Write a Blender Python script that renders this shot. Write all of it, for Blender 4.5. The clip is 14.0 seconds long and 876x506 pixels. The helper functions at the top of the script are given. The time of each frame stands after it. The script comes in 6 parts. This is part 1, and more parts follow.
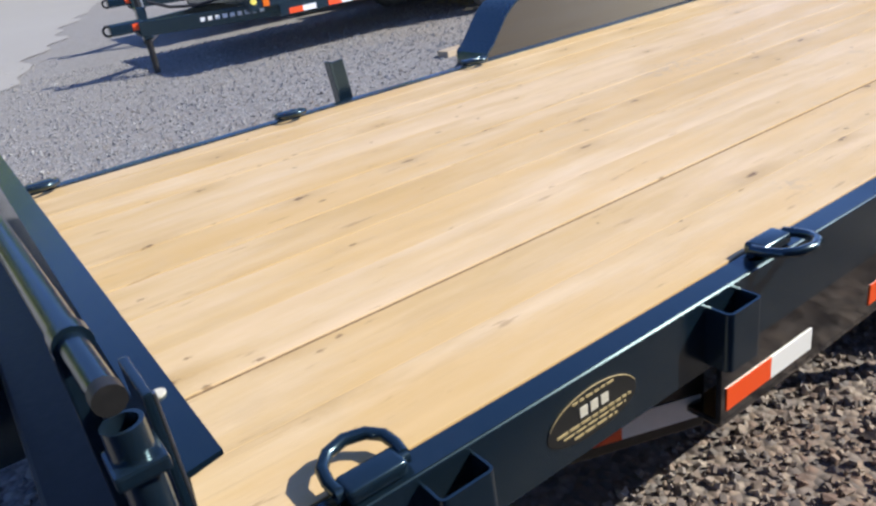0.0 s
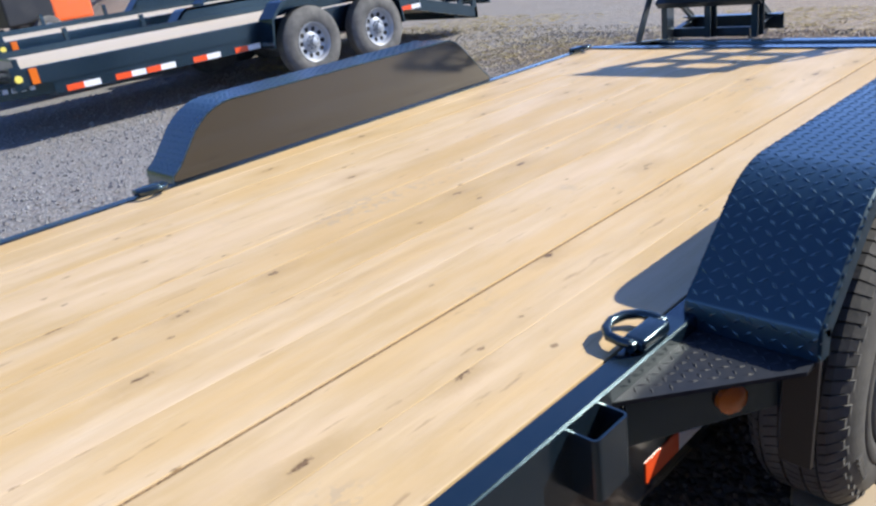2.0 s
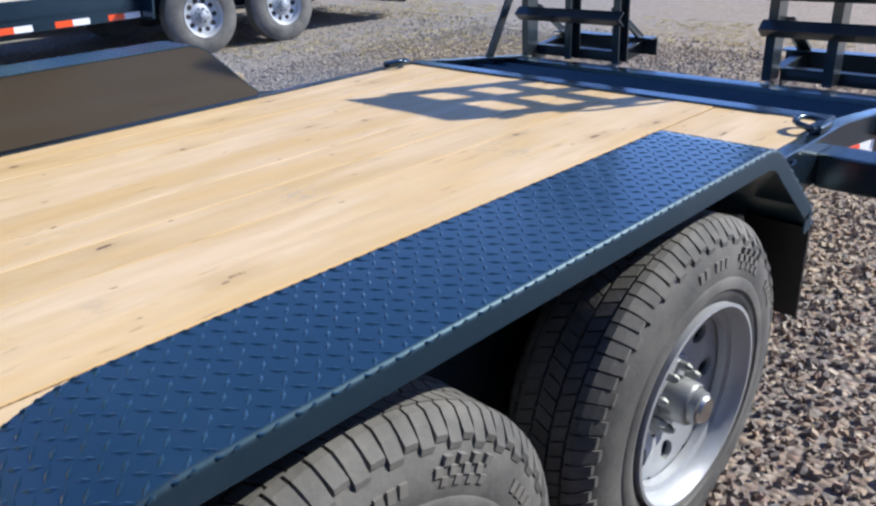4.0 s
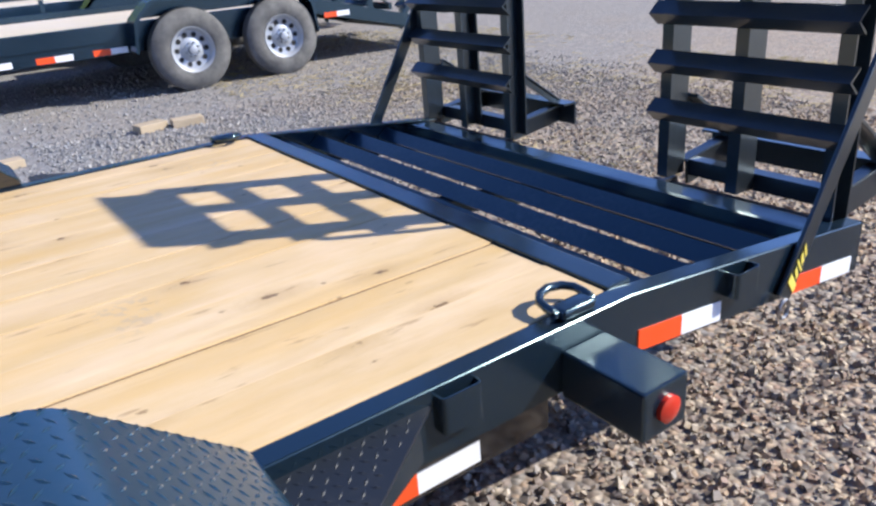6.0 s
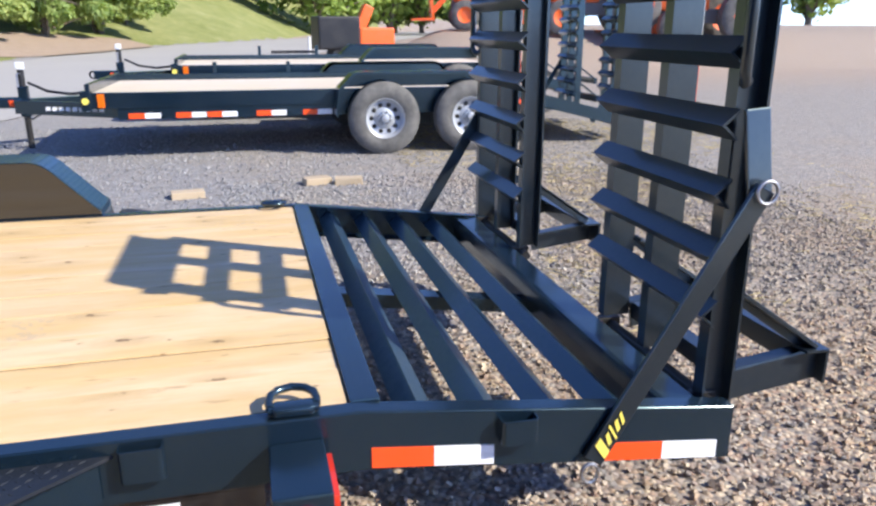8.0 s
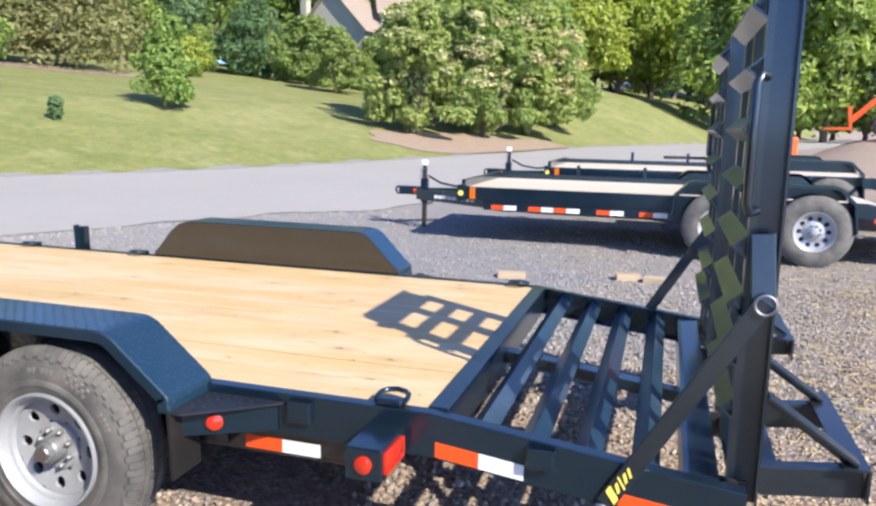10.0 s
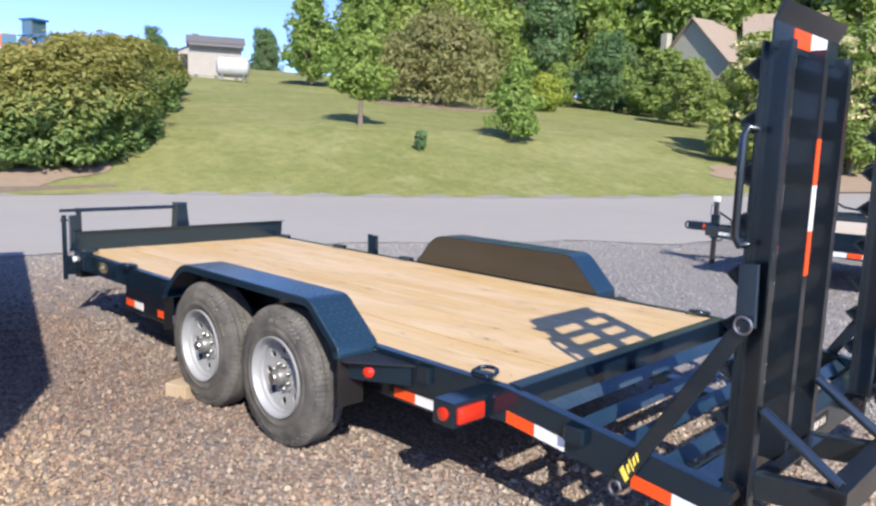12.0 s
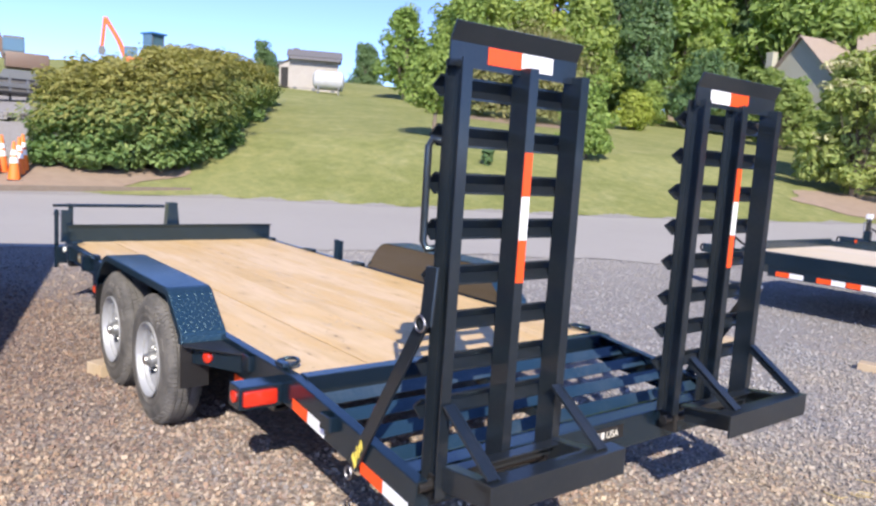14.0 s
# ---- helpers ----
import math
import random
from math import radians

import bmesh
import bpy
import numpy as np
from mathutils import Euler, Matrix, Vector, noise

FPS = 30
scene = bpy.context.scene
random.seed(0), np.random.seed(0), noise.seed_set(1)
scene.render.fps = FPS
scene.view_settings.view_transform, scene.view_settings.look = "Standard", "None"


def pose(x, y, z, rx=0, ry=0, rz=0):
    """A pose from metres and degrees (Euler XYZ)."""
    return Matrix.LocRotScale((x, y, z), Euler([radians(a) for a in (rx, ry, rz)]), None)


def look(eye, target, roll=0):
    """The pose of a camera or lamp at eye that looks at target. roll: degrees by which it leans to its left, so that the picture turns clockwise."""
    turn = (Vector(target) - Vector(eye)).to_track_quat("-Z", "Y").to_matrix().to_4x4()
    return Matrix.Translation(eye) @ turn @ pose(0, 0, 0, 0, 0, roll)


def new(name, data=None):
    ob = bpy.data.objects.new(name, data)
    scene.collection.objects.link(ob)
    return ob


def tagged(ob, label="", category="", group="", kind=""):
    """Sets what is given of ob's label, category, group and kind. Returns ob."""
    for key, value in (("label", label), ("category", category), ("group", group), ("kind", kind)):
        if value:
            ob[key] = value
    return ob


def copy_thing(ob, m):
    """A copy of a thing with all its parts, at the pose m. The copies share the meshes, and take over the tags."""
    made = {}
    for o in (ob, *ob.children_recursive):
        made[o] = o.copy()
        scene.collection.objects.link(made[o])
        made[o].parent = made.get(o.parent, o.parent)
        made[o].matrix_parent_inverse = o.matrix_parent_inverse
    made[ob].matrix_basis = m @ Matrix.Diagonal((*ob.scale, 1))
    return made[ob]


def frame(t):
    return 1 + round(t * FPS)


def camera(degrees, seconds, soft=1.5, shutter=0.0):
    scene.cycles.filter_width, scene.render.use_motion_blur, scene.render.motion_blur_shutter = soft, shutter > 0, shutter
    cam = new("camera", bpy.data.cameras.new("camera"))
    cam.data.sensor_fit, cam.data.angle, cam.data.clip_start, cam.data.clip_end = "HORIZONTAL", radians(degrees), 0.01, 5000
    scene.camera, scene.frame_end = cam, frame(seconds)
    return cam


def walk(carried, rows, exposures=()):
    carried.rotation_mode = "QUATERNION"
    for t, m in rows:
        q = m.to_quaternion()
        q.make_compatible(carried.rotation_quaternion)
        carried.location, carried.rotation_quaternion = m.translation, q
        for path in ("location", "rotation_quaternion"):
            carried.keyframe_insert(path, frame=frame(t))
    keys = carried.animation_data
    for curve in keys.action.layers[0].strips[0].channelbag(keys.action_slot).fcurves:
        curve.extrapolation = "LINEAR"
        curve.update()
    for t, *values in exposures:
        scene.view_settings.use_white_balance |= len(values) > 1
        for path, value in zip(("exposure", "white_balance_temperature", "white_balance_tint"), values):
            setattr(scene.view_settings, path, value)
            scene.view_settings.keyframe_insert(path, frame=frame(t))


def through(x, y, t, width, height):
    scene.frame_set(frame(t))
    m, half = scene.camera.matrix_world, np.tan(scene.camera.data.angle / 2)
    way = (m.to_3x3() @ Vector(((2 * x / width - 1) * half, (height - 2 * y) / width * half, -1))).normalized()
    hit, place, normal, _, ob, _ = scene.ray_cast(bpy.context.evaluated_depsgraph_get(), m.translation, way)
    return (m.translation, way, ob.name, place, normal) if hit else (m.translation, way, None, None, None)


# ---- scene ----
cam = camera(61.5, 14.0, soft=2.5)
PATH = [
    (0, (0.075, -0.672, 1.259), (1.043, 0.864, 0.422), -8.9),
    (0.5, (0.279, -0.772, 1.28), (1.311, 0.734, 0.462), -7.9),
    (1, (0.525, -0.705, 1.269), (1.608, 0.777, 0.475), -8.1),
    (1.5, (0.804, -0.612, 1.311), (1.966, 0.824, 0.545), -9.4),
    (2, (1.142, -0.583, 1.295), (2.366, 0.799, 0.525), -8.4),
    (2.5, (1.45, -0.571, 1.297), (2.7, 0.791, 0.534), -7.9),
    (3, (1.787, -0.578, 1.312), (3.071, 0.755, 0.554), -7.8),
    (3.5, (2.098, -0.7, 1.289), (3.366, 0.618, 0.478), -4.4),
    (4, (2.397, -0.76, 1.265), (3.631, 0.575, 0.431), -3.4),
    (6.3, (4.023, -0.923, 1.341), (4.926, 0.688, 0.573), -5.4),
    (6.5, (4.161, -0.942, 1.369), (4.913, 0.762, 0.64), -3.4),
    (7, (4.366, -1.091, 1.386), (5.097, 0.653, 0.736), -2.3),
    (7.2, (4.428, -1.172, 1.383), (5.145, 0.577, 0.729), -1.8),
    (9.3, (5.205, -1.879, 1.482), (4.945, 0.063, 1.083), 0.9),
    (9.5, (5.303, -1.963, 1.477), (4.949, -0.031, 1.101), 0.7),
    (10, (5.554, -2.133, 1.513), (4.974, -0.249, 1.173), 1.1),
    (10.5, (5.817, -2.248, 1.549), (4.993, -0.45, 1.25), 1.6),
    (11, (6.093, -2.359, 1.553), (5.058, -0.672, 1.264), 1.4),
    (11.5, (6.388, -2.351, 1.551), (5.132, -0.819, 1.274), 1.9),
    (12, (6.712, -2.296, 1.566), (5.33, -0.877, 1.286), 1.9),
    (12.5, (7.014, -2.16, 1.584), (5.531, -0.847, 1.306), 1.5),
    (13, (7.268, -1.92, 1.556), (5.707, -0.695, 1.306), 2.8),
    (13.5, (7.559, -1.707, 1.549), (5.981, -0.504, 1.293), 3.2),
    (14, (7.753, -1.462, 1.599), (6.188, -0.242, 1.346), 3.6),
]
EXPOSURES = [(0, 0.75, 6480, 8), (2.5, 0.77, 6210, 8), (3.5, 0.77, 6130, 8), (4.5, 0.83, 6130, 9), (6.5, 0.95, 6270, 10), (9.5, 1.16, 6580, 11), (10.5, 1.02, 6580, 12), (11.5, 0.85, 6600, 12), (14, 0.89, 6640, 15)]
walk(cam, [(t, look(eye, target, roll)) for t, eye, target, roll in PATH], EXPOSURES)

# ---- light ----
SUN_TO = Vector((1.65, -1.03, 1.44)).normalized()
world = bpy.data.worlds.new("sky")
scene.world = world
world.use_nodes = True
wn = world.node_tree.nodes
sky = wn.new("ShaderNodeTexSky")
sky.sky_type, sky.sun_disc = "NISHITA", False
sky.sun_elevation, sky.sun_rotation = math.asin(SUN_TO.z), math.atan2(SUN_TO.x, SUN_TO.y)
sky.altitude, sky.air_density, sky.dust_density, sky.ozone_density = 1500, 0.6, 0.5, 3.0
wn["Background"].inputs[1].default_value = 0.172
tint = wn.new("ShaderNodeMix")
tint.data_type, tint.blend_type = "RGBA", "MULTIPLY"
tint.inputs[0].default_value = 1.0
tint.inputs[7].default_value = (0.85, 0.885, 1.08, 1.0)
world.node_tree.links.new(sky.outputs[0], tint.inputs[6])
world.node_tree.links.new(tint.outputs[2], wn["Background"].inputs[0])
sun_data = bpy.data.lights.new("sun", "SUN")
sun_data.energy, sun_data.angle, sun_data.color = 4.22, radians(0.55), (1.0, 0.925, 0.79)
sun = new("sun", sun_data)
sun.matrix_world = look((0, 0, 30), Vector((0, 0, 30)) - SUN_TO)


# ---- materials ----
class Nodes:
    """A small hand for writing node materials."""

    def __init__(self, name):
        self.mat = bpy.data.materials.new(name)
        self.mat.use_nodes = True
        self.tree = self.mat.node_tree
        self.bsdf = self.tree.nodes["Principled BSDF"]
        self.coord = self.add("ShaderNodeTexCoord").outputs["Object"]

    def add(self, kind, **values):
        n = self.tree.nodes.new(kind)
        for key, value in values.items():
            n.inputs[key.replace("_", " ")].default_value = value
        return n

    def link(self, a, b):
        self.tree.links.new(a, b)

    def scaled(self, s, world=False):
        m = self.add("ShaderNodeMapping")
        m.inputs["Scale"].default_value = s
        self.link(self.add("ShaderNodeNewGeometry").outputs["Position"] if world else self.coord, m.inputs["Vector"])
        return m.outputs[0]

    def noise(self, vec, scale, detail=4.0, rough=0.55, out="Fac"):
        n = self.add("ShaderNodeTexNoise", Scale=scale, Detail=detail, Roughness=rough)
        self.link(vec, n.inputs["Vector"])
        return n.outputs[out]

    def ramp(self, fac, stops):
        n = self.add("ShaderNodeValToRGB")
        els = n.color_ramp.elements
        while len(els) < len(stops):
            els.new(0.5)
        for e, (p, c) in zip(els, stops):
            e.position, e.color = p, (*c, 1) if len(c) == 3 else c
        self.link(fac, n.inputs[0])
        return n.outputs[0]

    def mix(self, fac, a, b, blend="MIX"):
        n = self.tree.nodes.new("ShaderNodeMix")
        n.data_type, n.blend_type = "RGBA", blend
        for sock, v in ((n.inputs[0], fac), (n.inputs[6], a), (n.inputs[7], b)):
            if hasattr(v, "is_output"):
                self.link(v, sock)
            else:
                sock.default_value = v if isinstance(v, (int, float)) else (*v, 1)
        return n.outputs[2]

    def math(self, op, a, b=0.0):
        n = self.tree.nodes.new("ShaderNodeMath")
        n.operation = op
        for sock, v in zip(n.inputs, (a, b)):
            if hasattr(v, "is_output"):
                self.link(v, sock)
            else:
                sock.default_value = v
        return n.outputs[0]

    def bump(self, height, strength=0.3, distance=0.01):
        n = self.add("ShaderNodeBump", Strength=strength, Distance=distance)
        self.link(height, n.inputs["Height"])
        self.link(n.outputs[0], self.bsdf.inputs["Normal"])

    def put(self, **values):
        for key, v in values.items():
            sock = self.bsdf.inputs[key.replace("_", " ")]
            if hasattr(v, "is_output"):
                self.link(v, sock)
            else:
                sock.default_value = (*v, 1) if isinstance(v, tuple) and len(v) == 3 else v
        return self


BLACK_BASE = (0.005, 0.0125, 0.023)


def paint(name, base, rough=0.3, dust=0.12, dust_col=(0.16, 0.15, 0.14), metal=0.0, bump=0.12, coat=0.0, gloss=None, coat_rough=0.10):
    n = Nodes(name)
    vec = n.scaled((1, 1, 1), True)
    big, fine = n.noise(vec, 2.3, 5), n.noise(vec, 55, 3)
    d = n.math("MULTIPLY", n.ramp(n.math("MULTIPLY", big, n.math("ADD", fine, 0.5)), [(0.42, (0, 0, 0)), (0.8, (1, 1, 1))]), dust)
    n.put(Base_Color=n.mix(d, base, dust_col), Metallic=metal, Coat_Weight=coat, Coat_Roughness=coat_rough, Coat_IOR=1.68, Specular_IOR_Level=0.75 if gloss else 0.5)
    if gloss:
        n.put(Specular_Tint=gloss)
    n.put(Roughness=n.math("ADD", n.math("MULTIPLY", big, 0.18), rough - 0.08))
    n.bump(n.noise(vec, 22, 4), bump, 0.004)
    return n.mat


BLACK = paint("black_paint", BLACK_BASE, 0.22, 0.04, coat=0.42, gloss=(0.42, 0.82, 1.0), coat_rough=0.20)
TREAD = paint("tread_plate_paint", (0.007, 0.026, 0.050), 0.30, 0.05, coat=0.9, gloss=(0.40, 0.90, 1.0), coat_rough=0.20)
# fender paint again, darkened and dulled: shade on the downward fold, muted glint
TREAD_EDGE_SHADED = paint("tread_plate_edge_shaded", (0.006, 0.017, 0.032), 0.52, 0.08, coat=0.05, gloss=(0.42, 0.75, 1.0), coat_rough=0.35)
# trailer's black with less sky blue put into base and tint, for upright faces
RAMP_PAINT = paint("ramp_paint_less_sky", (0.0085, 0.0125, 0.0185), 0.30, 0.08, coat=0.38, gloss=(0.62, 0.88, 1.0))
BLACK_SATIN = paint("dusty_black_paint", (0.010, 0.0135, 0.021), 0.50, 0.16)
BEAM = paint("glossy_beam_paint", (0.008, 0.009, 0.011), 0.12, 0.05, bump=0.015, coat=1.0)
BLACK_DULL = paint("black_dull_paint", (0.012, 0.012, 0.013), 0.42, 0.12)
STEEL = paint("bare_steel", (0.38, 0.38, 0.39), 0.42, 0.2, metal=1.0)
GALV = paint("silver_wheel_paint", (0.40, 0.425, 0.46), 0.42, 0.22, (0.24, 0.21, 0.18), metal=0.3)
CHROME = paint("worn_chrome", (0.55, 0.54, 0.52), 0.34, 0.25, (0.3, 0.22, 0.14), metal=1.0)
DARK = paint("dark_void", (0.006, 0.006, 0.006), 0.7, 0.1)
RED_TAPE = paint("red_reflective_tape", (0.85, 0.088, 0.014), 0.3, 0.06, bump=0.03)
WHITE_TAPE = paint("white_reflective_tape", (0.82, 0.84, 0.86), 0.28, 0.08, bump=0.03)
RED_LENS = paint("red_lens", (0.55, 0.030, 0.012), 0.12, 0.0, coat=0.6)
AMBER_LENS = paint("amber_lens", (0.75, 0.16, 0.01), 0.14, 0.0, coat=0.6)
YELLOW = paint("yellow_marking", (0.86, 0.72, 0.13), 0.4, 0.03)
GOLD = paint("decal_gold", (0.42, 0.34, 0.18), 0.5, 0.03)
PALE = paint("decal_pale", (0.62, 0.60, 0.52), 0.5, 0.03)
DECAL_GREY = paint("decal_grey", (0.016, 0.017, 0.018), 0.45, 0.05)
# blue base and pale blue-grey dust put the sky's sheen into the slats
GRIP = paint("sky_sheen_grip_paint", (0.010, 0.030, 0.058), 0.36, 0.25, (0.15, 0.18, 0.21), coat=0.35, gloss=(0.55, 0.90, 1.0))
ORANGE = paint("orange_machine_paint", (0.80, 0.13, 0.02), 0.35, 0.12)
CONE = paint("orange_cone_plastic", (0.86, 0.20, 0.03), 0.5, 0.12)
BLUE_PAINT = paint("blue_machine_paint", (0.03, 0.16, 0.42), 0.35, 0.12)
RUSTY = paint("dusty_machine_paint", (0.15, 0.10, 0.075), 0.5, 0.4)
GREY_MACH = paint("grey_machine_paint", (0.12, 0.13, 0.14), 0.45, 0.25)
WHITE_PAINT = paint("white_tank_paint", (0.72, 0.74, 0.76), 0.4, 0.12)
TANK_PAINT = paint("aged_tank_paint", (0.46, 0.48, 0.50), 0.45, 0.3)
GLASS = paint("dark_cab_glass", (0.07, 0.14, 0.18), 0.06, 0.05, coat=0.9)


def rubber():
    n = Nodes("tyre_rubber")
    vec = n.scaled((1, 1, 1))
    big, fine = n.noise(vec, 7, 6, 0.65), n.noise(vec, 120, 3)
    n.put(Base_Color=n.ramp(big, [(0.3, (0.062, 0.062, 0.063)), (0.7, (0.165, 0.160, 0.150))]), Roughness=0.8)
    n.bump(fine, 0.25, 0.003)
    return n.mat


def plank_wood(name, light, dark, streak, grain_axis=0, knots=True):
    """New pine boards: long growth rings, knots and grey scuffs, different on every board."""
    n = Nodes(name)
    info = n.add("ShaderNodeObjectInfo")
    geo = n.add("ShaderNodeNewGeometry")
    shift = n.add("ShaderNodeCombineXYZ")
    rnd = info.outputs["Random"]
    n.link(n.math("MULTIPLY", rnd, 37.0), shift.inputs[0])
    n.link(n.math("MULTIPLY", rnd, 91.0), shift.inputs[1])
    add = n.tree.nodes.new("ShaderNodeVectorMath")
    n.link(geo.outputs["Position"], add.inputs[0])
    n.link(shift.outputs[0], add.inputs[1])
    m = n.add("ShaderNodeMapping")
    m.inputs["Scale"].default_value = (0.26, 1, 1) if grain_axis == 0 else (1, 0.26, 1)
    n.link(add.outputs[0], m.inputs["Vector"])
    vec = m.outputs[0]
    w = n.add("ShaderNodeTexWave", Scale=3.2, Distortion=16.0, Detail=4.0, Detail_Scale=0.7)
    w.wave_type, w.bands_direction = "BANDS", "Y" if grain_axis == 0 else "X"
    n.link(vec, w.inputs["Vector"])
    fibre_map = n.add("ShaderNodeMapping")
    fibre_map.inputs["Scale"].default_value = (3, 110, 40) if grain_axis == 0 else (110, 3, 40)
    n.link(add.outputs[0], fibre_map.inputs["Vector"])
    fibre = n.noise(fibre_map.outputs[0], 1.0, 4, 0.6)
    broad = n.noise(vec, 5.0, 6, 0.66)
    base = n.mix(n.ramp(broad, [(0.30, (0, 0, 0)), (0.66, (1, 1, 1))]), light, dark)
    base = n.mix(n.math("MULTIPLY", n.ramp(w.outputs["Fac"], [(0.50, (0, 0, 0)), (1.0, (1, 1, 1))]), 0.14), base, streak)
    base = n.mix(n.math("MULTIPLY", n.ramp(fibre, [(0.40, (1, 1, 1)), (0.62, (0, 0, 0))]), 0.08), base, streak)
    patch = n.add("ShaderNodeMapping")
    patch.inputs["Scale"].default_value = (0.30, 1.5, 1) if grain_axis == 0 else (1.5, 0.30, 1)
    n.link(add.outputs[0], patch.inputs["Vector"])
    blotch = n.noise(patch.outputs[0], 3.4, 5, 0.6)
    base = n.mix(n.math("MULTIPLY", n.ramp(blotch, [(0.47, (0, 0, 0)), (0.62, (1, 1, 1))]), 0.50), base, n.mix(1.0, dark, (1.08, 1.00, 0.80), "MULTIPLY"))
    base = n.mix(n.math("MULTIPLY", n.ramp(blotch, [(0.34, (1, 1, 1)), (0.47, (0, 0, 0))]), 0.40), base, n.mix(1.0, light, (1.05, 1.03, 1.07), "MULTIPLY"))
    tone = n.mix(rnd, (0.945, 0.915, 0.84), (1.03, 1.03, 1.05))
    base = n.mix(1.0, base, tone, "MULTIPLY")
    if knots:
        km = n.add("ShaderNodeMapping")
        km.inputs["Scale"].default_value = (2.1, 5.0, 1) if grain_axis == 0 else (5.0, 2.1, 1)
        n.link(add.outputs[0], km.inputs["Vector"])
        vo = n.add("ShaderNodeTexVoronoi", Scale=1.0, Randomness=1.0)
        vo.voronoi_dimensions = "2D"
        n.link(km.outputs[0], vo.inputs["Vector"])
        pick = n.math("GREATER_THAN", vo.outputs["Color"], 0.54)
        wob = n.math("ADD", vo.outputs["Distance"], n.math("MULTIPLY", n.noise(add.outputs[0], 34, 4, 0.75), 0.26))
        halo = n.math("MULTIPLY", n.ramp(wob, [(0.17, (1, 1, 1)), (0.38, (0, 0, 0))]), pick)
        core = n.math("MULTIPLY", n.ramp(wob, [(0.140, (1, 1, 1)), (0.172, (0, 0, 0))]), pick)
        base = n.mix(n.math("MULTIPLY", halo, 0.52), base, streak)
        base = n.mix(n.math("MULTIPLY", core, 0.85), base, (0.10, 0.052, 0.024))
    pm = n.add("ShaderNodeMapping")
    pm.inputs["Scale"].default_value = (4.6, 8.5, 1) if grain_axis == 0 else (8.5, 4.6, 1)
    n.link(add.outputs[0], pm.inputs["Vector"])
    pv = n.add("ShaderNodeTexVoronoi", Scale=1.0, Randomness=1.0)
    pv.voronoi_dimensions = "2D"
    n.link(pm.outputs[0], pv.inputs["Vector"])
    speck = n.math("ADD", pv.outputs["Distance"], n.math("MULTIPLY", n.noise(add.outputs[0], 52, 4, 0.75), 0.22))
    speck = n.math("MULTIPLY", n.ramp(speck, [(0.125, (1, 1, 1)), (0.165, (0, 0, 0))]), n.math("GREATER_THAN", pv.outputs["Color"], 0.66))
    base = n.mix(n.math("MULTIPLY", speck, 0.72 if knots else 0.0), base, (0.17, 0.095, 0.045))
    dm = n.add("ShaderNodeMapping")
    dm.inputs["Scale"].default_value = (8, 46, 1) if grain_axis == 0 else (46, 8, 1)
    n.link(add.outputs[0], dm.inputs["Vector"])
    dash = n.ramp(n.noise(dm.outputs[0], 1.0, 3, 0.55), [(0.66, (0, 0, 0)), (0.73, (1, 1, 1))])
    base = n.mix(n.math("MULTIPLY", dash, 0.50), base, (0.27, 0.165, 0.085))
    sm = n.add("ShaderNodeMapping")
    sm.inputs["Scale"].default_value = (2.2, 13, 1) if grain_axis == 0 else (13, 2.2, 1)
    n.link(add.outputs[0], sm.inputs["Vector"])
    scuff = n.ramp(n.noise(sm.outputs[0], 1.0, 5, 0.7), [(0.57, (0, 0, 0)), (0.72, (1, 1, 1))])
    base = n.mix(n.math("MULTIPLY", scuff, 0.30), base, streak)
    cleat = n.ramp(n.noise(geo.outputs["Position"], 46, 2, 0.5), [(0.52, (0, 0, 0)), (0.58, (1, 1, 1))])
    tread = n.ramp(n.noise(geo.outputs["Position"], 3.1, 2, 0.4), [(0.66, (0, 0, 0)), (0.72, (1, 1, 1))])
    base = n.mix(n.math("MULTIPLY", n.math("MULTIPLY", cleat, tread), 0.45), base, (0.40, 0.33, 0.25))
    dirt = n.ramp(n.noise(add.outputs[0], 2.1, 6, 0.65), [(0.60, (0, 0, 0)), (0.78, (1, 1, 1))])
    base = n.mix(n.math("MULTIPLY", dirt, 0.25), base, (0.42, 0.36, 0.29))
    n.put(Base_Color=base, Roughness=0.5, Specular_IOR_Level=0.45)
    n.bump(n.math("ADD", fibre, n.math("MULTIPLY", w.outputs["Fac"], 0.6)), 0.35, 0.003)
    return n.mat


RUBBER = rubber()
PINE = plank_wood("pine_deck", (0.705, 0.558, 0.378), (0.568, 0.412, 0.208), (0.44, 0.30, 0.14))
PALE_PINE = plank_wood("weathered_deck", (0.70, 0.64, 0.55), (0.63, 0.56, 0.47), (0.45, 0.38, 0.30), knots=False)
SCRAP_WOOD = plank_wood("scrap_wood", (0.52, 0.43, 0.31), (0.44, 0.36, 0.26), (0.30, 0.23, 0.16), knots=False)


